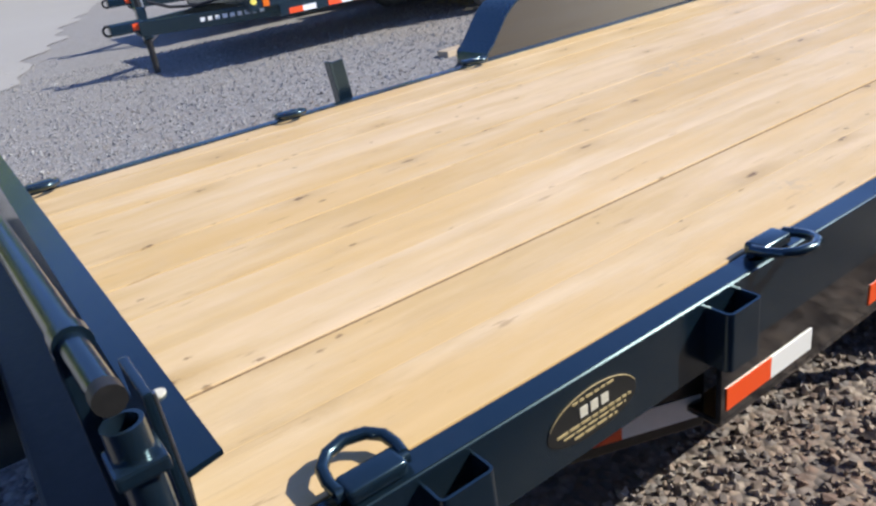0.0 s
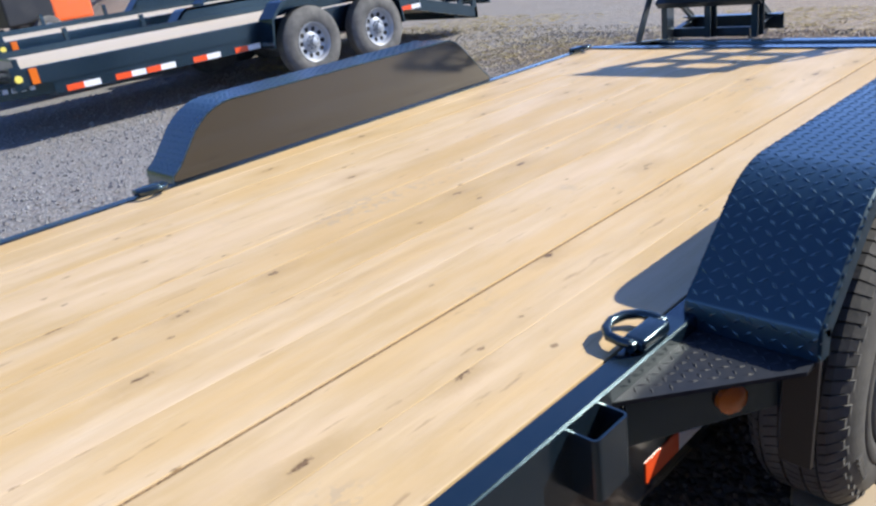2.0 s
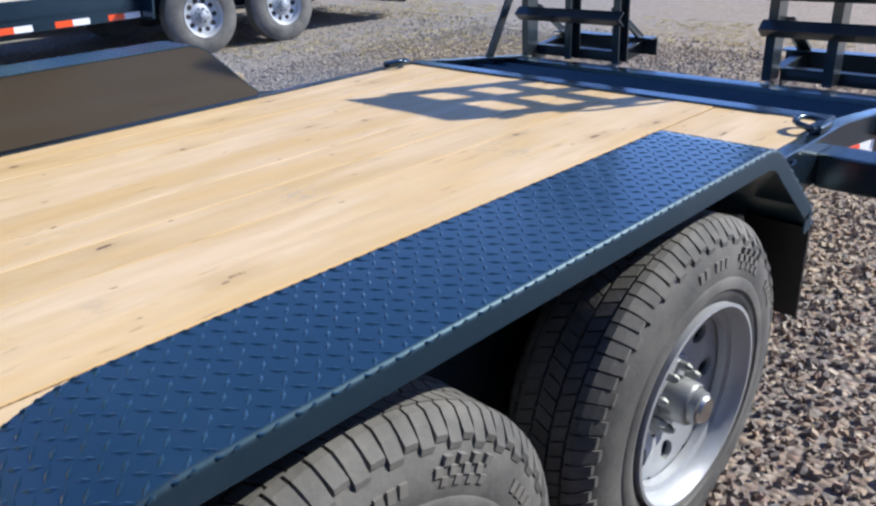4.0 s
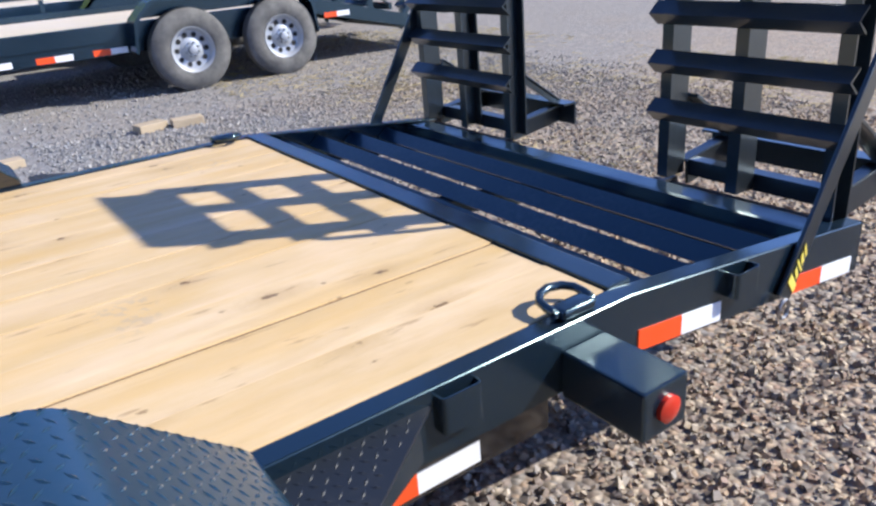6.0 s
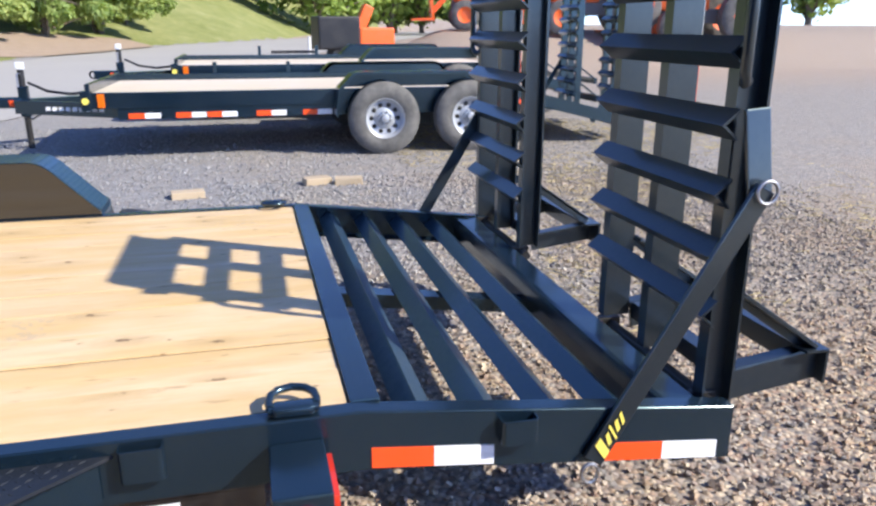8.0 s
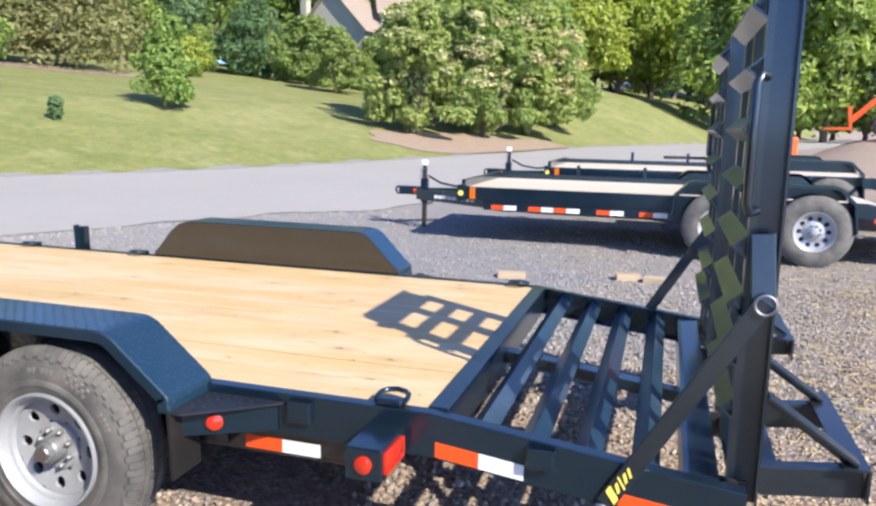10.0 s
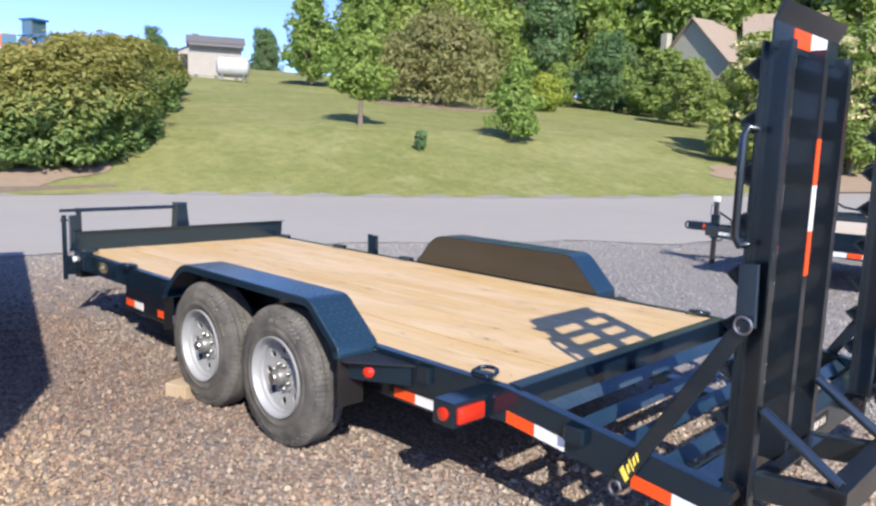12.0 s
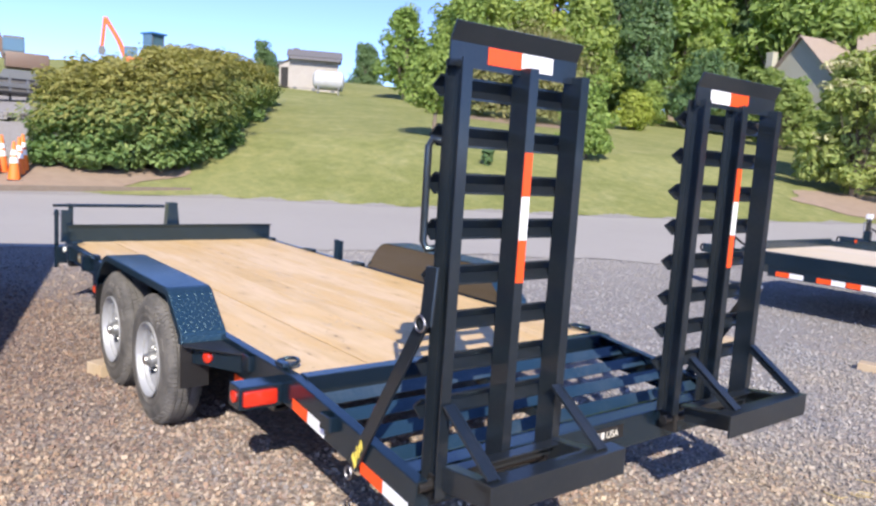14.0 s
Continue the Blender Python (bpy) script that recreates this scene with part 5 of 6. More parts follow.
# ---- loose wood and a wheel chock ----
def wood_block(x, y, sx, sy, sz, rz, label):
    bm = boxed(-sx / 2, sx / 2, -sy / 2, sy / 2, 0, sz, 0.006)
    ob = finish("wood_block", bm, SCRAP_WOOD)
    ob.matrix_basis = pose(x, y, ground_z(x, y) - 0.004, 0, 0, rz)
    return tagged(ob, label, "wood block")


wood_block(5.25, 5.26, 0.24, 0.14, 0.07, 12, "grey weathered wood block lying on gravel")
wood_block(5.53, 5.20, 0.25, 0.14, 0.07, -6, "pale wood block lying on gravel")
wood_block(4.14, 4.98, 0.27, 0.14, 0.06, 8, "short pale timber offcut lying on gravel")
wood_block(2.52, -0.20, 0.16, 0.20, 0.09, 20, "pale wood wheel chock against the front tyre")

# ---- unseen grey box, added for the shadow it casts on the gravel ----
cont = tagged(empty("storage_container", pose(-1.14, -1.02, 0, 0, 0, -14.9)), "plain grey box, unseen, added to shade the gravel", "container")
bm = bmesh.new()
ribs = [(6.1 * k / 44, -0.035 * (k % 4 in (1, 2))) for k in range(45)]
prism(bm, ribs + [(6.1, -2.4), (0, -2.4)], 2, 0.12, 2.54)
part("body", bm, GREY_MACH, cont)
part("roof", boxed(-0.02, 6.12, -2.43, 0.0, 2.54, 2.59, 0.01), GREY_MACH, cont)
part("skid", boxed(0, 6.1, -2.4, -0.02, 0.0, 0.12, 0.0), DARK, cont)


# ---- plants ----
def leaf_cloud(seed, blobs, count, size, flat=0.0):
    """Verts and faces of many small bent leaves over the skins of blobs (x, y, z, rx, ry, rz)."""
    rng = np.random.default_rng(seed)
    b = np.array(blobs, float)
    area = (b[:, 3] * b[:, 4] + b[:, 3] * b[:, 5]) ** 1.0
    pick = rng.choice(len(b), count, p=area / area.sum())
    d = rng.normal(size=(count, 3))
    d /= np.linalg.norm(d, axis=1)[:, None]
    lump = 1 + 0.16 * np.sin(d[:, 0] * 7 + pick) * np.sin(d[:, 1] * 6 + 2 * pick) + 0.12 * np.sin(d[:, 2] * 9 + 3 * pick)
    r = (0.76 + 0.28 * rng.random(count) ** 0.6) * lump
    c = b[pick, :3] + d * b[pick, 3:] * r[:, None]
    nrm = d + rng.normal(size=(count, 3)) * 0.55 + np.array([0, 0, 0.35 + flat])
    nrm /= np.linalg.norm(nrm, axis=1)[:, None]
    t = np.cross(nrm, rng.normal(size=(count, 3)))
    t /= np.linalg.norm(t, axis=1)[:, None]
    u = np.cross(nrm, t)
    s = size * (0.6 + 0.8 * rng.random(count))[:, None]
    quad = np.stack([c - t * s, c - u * s * 0.45 + nrm * s * 0.12, c + t * s, c + u * s * 0.45 + nrm * s * 0.12], 1)
    return quad.reshape(-1, 3), np.arange(count * 4).reshape(-1, 4)


def leaf_mesh(name, seed, blobs, count, size, material, flat=0.0):
    v, f = leaf_cloud(seed, blobs, count, size, flat)
    data = bpy.data.meshes.new(name)
    data.from_pydata(v.tolist(), [], f.tolist())
    data.materials.append(material)
    return data


def tree(name, seed, height, radius, material, count=3200, size=0.20, stem=0.25, stems=1, flat=0.0, blobs_n=16, low=None, bark=BARK, lump=1.0, core=0.55):
    """A tapered trunk with limbs under a crown of many leaves in uneven clumps. Stands at the origin."""
    rnd = random.Random(seed)
    top = empty(name)
    base = height * stem
    bm = bmesh.new()
    blobs = []
    for k in range(blobs_n):
        a, q = rnd.uniform(0, 6.28), rnd.random() ** 0.6
        zz = base + (height - base) * (0.12 + 0.80 * rnd.random())
        f = (zz - base) / (height - base)
        spread = radius * (0.45 + 0.55 * math.sin(min(1.0, f * 1.15 + 0.15) * math.pi) ** 0.7) if low is None else radius * (1.0 - low * f)
        rr = radius * rnd.uniform(0.26, 0.44) * lump
        blobs.append((math.cos(a) * (spread - rr * 0.6) * q, math.sin(a) * (spread - rr * 0.6) * q, min(zz, height - rr * 0.6), rr, rr, rr * rnd.uniform(0.6, 0.9)))
    blobs.append((0, 0, base + (height - base) * 0.5, radius * core, radius * core, (height - base) * (0.42 if core < 0.6 else 0.47)))
    for s in range(stems):
        off = Vector((rnd.uniform(-1, 1), rnd.uniform(-1, 1), 0)) * 0.10 * (stems > 1)
        lean = Vector((rnd.uniform(-1, 1), rnd.uniform(-1, 1), 0)) * height * (0.10 if stems > 1 else 0.03)
        r0 = 0.020 * height / (stems ** 0.5) + 0.02
        pts = [off, off + lean * 0.3 + Vector((0, 0, base)), off + lean + Vector((0, 0, height * 0.7))]
        sweep(bm, [(p.x, p.y, p.z - (0.1 if i == 0 else 0)) for i, p in enumerate(pts)], [r0 * 1.25, r0 * 0.85, r0 * 0.25], 9)
        for b in blobs[s::stems]:
            sweep(bm, [pts[1] + (pts[2] - pts[1]) * rnd.uniform(0, 0.6), Vector(b[:3])], [r0 * 0.45, r0 * 0.10], 6)
    part("trunk", bm, bark, top, smooth=True)
    ob = new("crown", leaf_mesh("crown", seed, blobs, count, size, material, flat))
    ob.parent = top
    return top


def plant(ob, x, y, scale=1.0, turn=0.0, sink=0.05, tall=1.0):
    ob.matrix_basis = Matrix.Translation((x, y, ground_z(x, y) - sink)) @ Matrix.Rotation(turn, 4, "Z") @ Matrix.Diagonal((scale, scale, scale * tall, 1))
    return ob


def again(ob, x, y, scale=1.0, turn=0.0, sink=0.05, tall=1.0):
    c = copy_thing(ob, Matrix())
    return plant(c, x, y, scale, turn, sink, tall)


# clipped burning bushes along the lot's edge
hedge = tagged(tree("bush", 5, 3.15, 2.25, LEAF_BUSH, 30000, 0.088, 0.02, 5, 1.3, 120, 0.30, lump=0.44, core=0.84), "rounded green bush with rust-tinged top growing in mulch", "bush", "bushes in a hedge row")
plant(hedge, -17.25, 5.3, 1.10, 0.3, 0.32, 1.09)
for k, (x, y, sc, tl) in enumerate(((-17.45, 4.25, 1.0, 1.03), (-17.7, 6.6, 1.0, 1.22), (-19.2, 7.6, 1.0, 1.20), (-21.6, 9.0, 0.95, 1.14), (-24.0, 10.9, 0.92, 1.08), (-27.0, 12.6, 0.9, 0.95), (-30.0, 14.6, 0.82, 0.95))):
    again(hedge, x, y, sc, 1.3 * k, 0.22, tl)

# lawn trees and shrubs
plant(tagged(tree("tree", 11, 3.6, 1.55, LEAF, 5200, 0.11, 0.30, 1, 0.2, 20), "small round-headed tree with a slim trunk on lawn", "tree"), -16.6, 16.9, 1.0, 0.4)
plant(tagged(tree("tree", 12, 3.25, 1.25, LEAF, 5200, 0.10, 0.05, 4, 0.2, 22), "slim multi-stemmed young tree on lawn", "tree"), -11.95, 20.9, 1.0, 0.2)
plant(tagged(tree("bush", 13, 0.85, 0.34, LEAF_DARK, 900, 0.07, 0.03, 2, 0, 8, 0.7), "tiny dark green shrub on lawn", "bush"), -12.3, 16.15, 1.0)
plant(tagged(tree("tree", 14, 5.6, 5.1, LEAF_GREY, 16000, 0.15, 0.12, 6, 0.3, 40), "broad grey-green spreading tree over a mulch bed", "tree"), -26.0, 31.0, 1.0, 0.9)
plant(tagged(tree("bush", 15, 2.6, 1.5, LEAF_YELLOW, 3500, 0.13, 0.03, 4, 0.2, 14), "yellow-green rounded shrub at the lawn's edge", "bush"), -23.2, 38.0, 1.0)

vib = tagged(tree("bush", 21, 5.6, 3.1, LEAF_SHRUB, 17000, 0.145, 0.04, 6, 0.8, 66, lump=0.48, core=0.36), "tall green shrub spreading down to the mulch", "bush", "tall shrubs beyond the lane")
plant(vib, -5.45, 29.4, 0.92, 0.5, 0.05, 1.12)
for k, (x, y, sc, tl) in enumerate(((-3.3, 33.6, 1.05, 1.12), (-1.9, 38.0, 1.1, 1.15), (-1.5, 43.6, 1.05, 1.2), (-14.6, 41.0, 0.78, 0.95), (-19.5, 46.5, 0.92, 0.95), (-8.8, 46.0, 1.04, 1.1), (-12.5, 48.0, 1.0, 1.1))):
    again(vib, x, y, sc, 1.1 + 1.7 * k, 0.05, tl)
bloom_rng = random.Random(3)
heads = []
for k in range(26):
    a, up = bloom_rng.uniform(-2.9, -0.2), bloom_rng.uniform(2.2, 5.3)
    out = 2.75 - 0.10 * (up - 3.4) ** 2
    heads.append((out * math.cos(a), out * math.sin(a), up, bloom_rng.uniform(0.22, 0.42), bloom_rng.uniform(0.20, 0.34), bloom_rng.uniform(0.10, 0.18)))
bloom = leaf_mesh("blossom", 77, heads, 760, 0.10, BLOSSOM, 1.2)
for x, y, turn in ((-3.3, 33.6, 0.0), (-1.9, 38.0, 0.4), (-5.0, 29.4, 0.9)):
    ob = tagged(new("blossom", bloom), "flat cream flower heads on a tall shrub", "flowers", kind="stuff")
    ob.matrix_basis = Matrix.Translation((x, y, ground_z(x, y) + 0.1)) @ Matrix.Rotation(turn, 4, "Z")

# woodland behind
kinds = [tagged(tree("tree", 31, 12.0, 4.3, LEAF, 8500, 0.28, 0.03, 1, 0.1, 70, lump=0.75), "tall leafy tree in the wood behind the lawn", "tree", "woodland trees"),
         tagged(tree("tree", 32, 13.0, 4.6, LEAF_DARK, 8500, 0.28, 0.02, 1, 0.1, 70, lump=0.75), "tall dark green tree in the wood behind the lawn", "tree", "woodland trees"),
         tagged(tree("tree", 33, 11.0, 4.0, LEAF_YELLOW, 8000, 0.27, 0.03, 1, 0.1, 60, lump=0.75), "tall yellow-green tree in the wood behind the lawn", "tree", "woodland trees")]
spots = [(-41, 32, 0, 0.62), (-38.5, 36, 0, 0.70), (-36, 40, 0, 0.85), (-33.5, 44.5, 0, 0.82), (-31, 49, 1, 0.80), (-43, 38, 0, 0.76),
         (-28, 52, 0, 0.55), (-27, 54, 1, 0.46), (-20, 52, 0, 0.42), (-38, 52, 1, 1.1), (-36, 60, 0, 1.15), (-33, 70, 1, 1.2), (-27, 76, 0, 1.25), (-42, 60, 0, 1.1),
         (-20, 82, 1, 1.25), (-14, 86, 1, 1.2), (-8, 84, 0, 1.15), (-4, 88, 0, 1.1), (-3.6, 74, 2, 0.95), (-0.5, 84, 2, 1.0), (-7, 84, 0, 0.95), (-8, 74, 0, 0.9), (-11, 62, 0, 0.75),
         (-14, 72, 1, 1.1), (-9.0, 50, 0, 0.58), (-2.6, 49.5, 0, 0.62), (-12.6, 53, 0, 0.62), (-16.5, 56, 1, 0.55), (-4, 92, 0, 1.2), (1.5, 101, 2, 1.1), (5.5, 113, 1, 1.15), (10, 120, 1, 1.1), (14.5, 125, 1, 1.1), (20, 126, 1, 1.15), (24, 122, 0, 1.1), (28, 118, 0, 1.15), (31, 112, 0, 1.15), (37, 112, 2, 1.15),
         (43, 110, 0, 1.2), (50, 108, 1, 1.2), (8, 132, 0, 1.5), (20, 136, 1, 1.5), (-8, 98, 0, 1.4), (-24, 92, 0, 1.4), (-40, 78, 0, 1.3), (-48, 66, 1, 1.2), (-50, 50, 0, 1.0)]
for k, (x, y, q, sc) in enumerate(spots):
    again(kinds[q], x, y, sc * (1.35 if y > 58 else 1.0), 0.9 * k, 0.1, 1.0 + 0.12 * math.sin(k * 2.3))
belt = random.Random(8)
for k in range(20):
    f = k / 19
    a = radians(164 - 112 * f)
    far = 88 + belt.uniform(-7, 9) - 6 * math.sin(f * 3.1)
    x, y = 8 + far * math.cos(a), -2 + far * math.sin(a)
    if k > 4:
        again(kinds[belt.choice((0, 0, 0, 1, 2))], x, y, belt.uniform(1.3, 1.8), belt.uniform(0, 6), 0.3)
plant(kinds[0], -46, 44, 1.0)
plant(kinds[1], -30, 84, 1.3)
plant(kinds[2], -2.0, 95, 1.3)
for x, y, sc in ((-80, 37.5, 0.42), (-84, 40.5, 0.36), (-74, 48.5, 0.48), (-78, 52, 0.5), (-70, 52, 0.40), (-90, 45, 0.35)):
    again(kinds[1], x, y, sc, x, 0.1)


for k in range(4):
    a = radians(134 - 3.6 * k)
    far = 62 + 5 * math.sin(k * 1.9)
    again(kinds[k % 2], 8 + far * math.cos(a), -2 + far * math.sin(a), 0.42 + 0.10 * math.sin(k * 2.7), 1.3 * k, 0.6)
for x, y, sc in ((-20.8, 52.5, 0.80), (-25.5, 49.0, 0.95), (-17.0, 53.0, 0.80), (-14.0, 54.0, 0.85)):
    again(vib, x, y, sc, x, 0.3)


# ---- mulch beds and edging ----
def bed(cx, cy, rx, ry, turn, label, material=MULCH):
    verts, faces = [], []
    rings, seg = 7, 40
    for r in range(rings + 1):
        for k in range(seg):
            a = 2 * math.pi * k / seg
            w = r / rings * (1 + 0.10 * math.sin(3 * a + cx) + 0.06 * math.sin(7 * a))
            dx, dy = rx * w * math.cos(a), ry * w * math.sin(a)
            x, y = cx + dx * math.cos(turn) - dy * math.sin(turn), cy + dx * math.sin(turn) + dy * math.cos(turn)
            verts.append((x, y, ground_z(x, y) + 0.055 + 0.03 * (1 - (r / rings) ** 2)))
    for r in range(rings):
        for k in range(seg):
            faces.append((r * seg + k, r * seg + (k + 1) % seg, (r + 1) * seg + (k + 1) % seg, (r + 1) * seg + k))
    data = bpy.data.meshes.new("mulch_bed")
    data.from_pydata(verts, [], faces)
    data.materials.append(material)
    return tagged(new("mulch_bed", data), label, "mulch bed", kind="structure")


bed(-16.4, 3.2, 1.7, 3.6, 0.0, "tan mulch bed under the hedge beside the lane")
bed(-24.6, 29.6, 4.6, 2.2, 0.6, "pale mulch bed under the spreading tree")
bed(-3.0, 31.0, 1.9, 6.8, -0.42, "bare soil and mulch under the tall shrubs")
bed(-34.0, 1.2, 17.0, 5.6, 0.09, "pale gravel yard beyond the hedge", GRAVEL)
bm = bmesh.new()
bar(bm, (-14.7, 1.2, 0.12), (-14.35, 6.2, 0.20), 0.14, 0.16, 0, 0.01)
tagged(finish("edging_timber", bm, BARK), "weathered timber edging along the mulch bed", "timber edging")

# ---- shed, tank and house ----
def gable(name, m, w, d, h, rise, wall_mat, roof_mat, label, category, over=0.3):
    """A plain gabled building: walls w wide (x) and d deep (y), ridge along x."""
    t = tagged(empty(name, m), label, category)
    bm = bmesh.new()
    prism(bm, [(-d / 2, -0.5), (d / 2, -0.5), (d / 2, h), (0, h + rise), (-d / 2, h)], 0, -w / 2, w / 2)
    part("wall", bm, wall_mat, t)
    for s in (-1, 1):
        bm = bmesh.new()
        e = Vector((0, s * (d / 2 + over), h - rise * over / (d / 2)))
        r = Vector((0, 0, h + rise))
        n = Vector((0, s * rise, d / 2)).normalized() * 0.10
        prism(bm, [(e.y, e.z), (r.y, r.z), (r.y, r.z + 0.12), (e.y + n.y, e.z + n.z)], 0, -w / 2 - over, w / 2 + over)
        part("roof", bm, roof_mat, t)
    return t


SX, SY = -47.6, 27.7
shed = gable("shed", pose(SX, SY, ground_z(SX, SY), 0, 0, 62), 3.8, 2.9, 2.5, 0.55, SHED_WOOD, ROOF_GREY, "weathered grey board shed with a dark roof", "shed")
for k in range(12):
    x = -1.88 + k * 0.315
    part("board", boxed(x, x + 0.29, -1.50, -1.45, 0.0, 2.5, 0.0), SHED_WOOD, shed)
bm = bmesh.new()
prism(bm, [(-2.75, 0.0), (-1.905, 0.0), (-1.905, 2.15), (-2.75, 1.75)], 1, -1.30, 1.30)
lean_to = part("lean_to", bm, SHED_WOOD, shed)
part("lean_to_roof", prism(bmesh.new(), [(-2.95, 1.68), (-1.905, 2.17), (-1.905, 2.24), (-2.95, 1.75)], 1, -1.45, 1.45), ROOF_GREY, lean_to)
part("door", boxed(-2.62, -2.05, -1.33, -1.295, 0.0, 1.55, 0.0), DARK, shed, "dark open doorway")
part("porch_roof", prism(bmesh.new(), [(-2.05, 2.15), (-1.35, 2.55), (-1.35, 2.62), (-2.05, 2.22)], 0, -2.0, 2.0), ROOF_GREY, shed)
for x in (-1.5, 0.0, 1.5):
    part("footing_block", boxed(x - 0.15, x + 0.15, -1.62, -1.50, -0.25, 0.05, 0.01), GREY_MACH, shed)
part("roof_vent", boxed(-1.75, -1.25, -0.15, 0.15, 2.95, 3.25, 0.02), ROOF_GREY, shed)
TX, TY = -42.6, 26.3
tank = tagged(empty("storage_tank", pose(TX, TY, ground_z(TX, TY), 0, 0, 60)), "grey-white cylindrical storage tank on legs on grass", "tank")
prof = [(-1.2, 0.02), (-1.17, 0.35), (-1.05, 0.62), (-0.85, 0.70), (0.85, 0.70), (1.05, 0.62), (1.17, 0.35), (1.2, 0.02)]
bm = bmesh.new()
lathe(bm, prof, Matrix.Translation((0, 0, 1.05)) @ Matrix.Rotation(math.pi / 2, 4, "Y"), 32)
part("vessel", bm, TANK_PAINT, tank, smooth=True)
for x in (-0.75, 0.75):
    part("leg", boxed(x - 0.06, x + 0.06, -0.5, 0.5, -0.2, 0.55, 0.01), GREY_MACH, tank)
HX, HY = -22.6, 62.6
house = gable("house", pose(HX, HY, ground_z(HX, HY) - 0.7, 0, 0, 75), 7.0, 7.4, 5.2, 3.6, SIDING, ROOF_BROWN, "pale house with a brown shingle roof behind shrubs", "house", 0.4)
part("chimney", boxed(-3.9, -3.3, 2.6, 3.3, 0, 7.9, 0.02), SIDING, house)
HX, HY = -17.2, 66.0
annex = gable("house", pose(HX, HY, ground_z(HX, HY) + 0.9, 0, 0, 26), 8.6, 7.0, 5.9, 2.6, SIDING, ROOF_BROWN, "low pale house annex with a brown shingle roof", "house", 0.4)
for x in (-3.0, 0.0, 3.0):
    w = part("window", boxed(x - 0.55, x + 0.55, -3.56, -3.48, 3.2, 4.6, 0.0), WHITE_PAINT, annex)
    part("pane", boxed(x - 0.47, x + 0.47, -3.58, -3.55, 3.28, 4.52, 0.0), GLASS, w)


# ---- machines ----
def machine_wheel(parent, x, y, r, w, rim_mat):
    mm = Matrix.Translation((x, y, r)) @ Matrix(((1, 0, 0), (0, 0, 1), (0, 1, 0))).to_4x4()
    bm = bmesh.new()
    lathe(bm, [(-w / 2, r * 0.55), (-w / 2, r * 0.88), (-w * 0.38, r), (w * 0.38, r), (w / 2, r * 0.88), (w / 2, r * 0.55)], mm, 24)
    whl = part("wheel", bm, RUBBER, parent, smooth=True)
    bm = bmesh.new()
    a = lathe(bm, [(-w * 0.46, r * 0.56), (-w * 0.3, r * 0.3), (w * 0.3, r * 0.3), (w * 0.46, r * 0.56)], mm, 20)
    bm.faces.new(a[1])
    bm.faces.new(a[2])
    part("rim", bm, rim_mat, whl)


def lathe_ring(x, y, z, big, small):
    pts = [(x - 0.3 * big * math.sin(a), y + big * math.cos(a), z + big * math.sin(a)) for a in [2 * math.pi * k / 20 for k in range(21)]]
    return sweep(bmesh.new(), pts, small, 6)


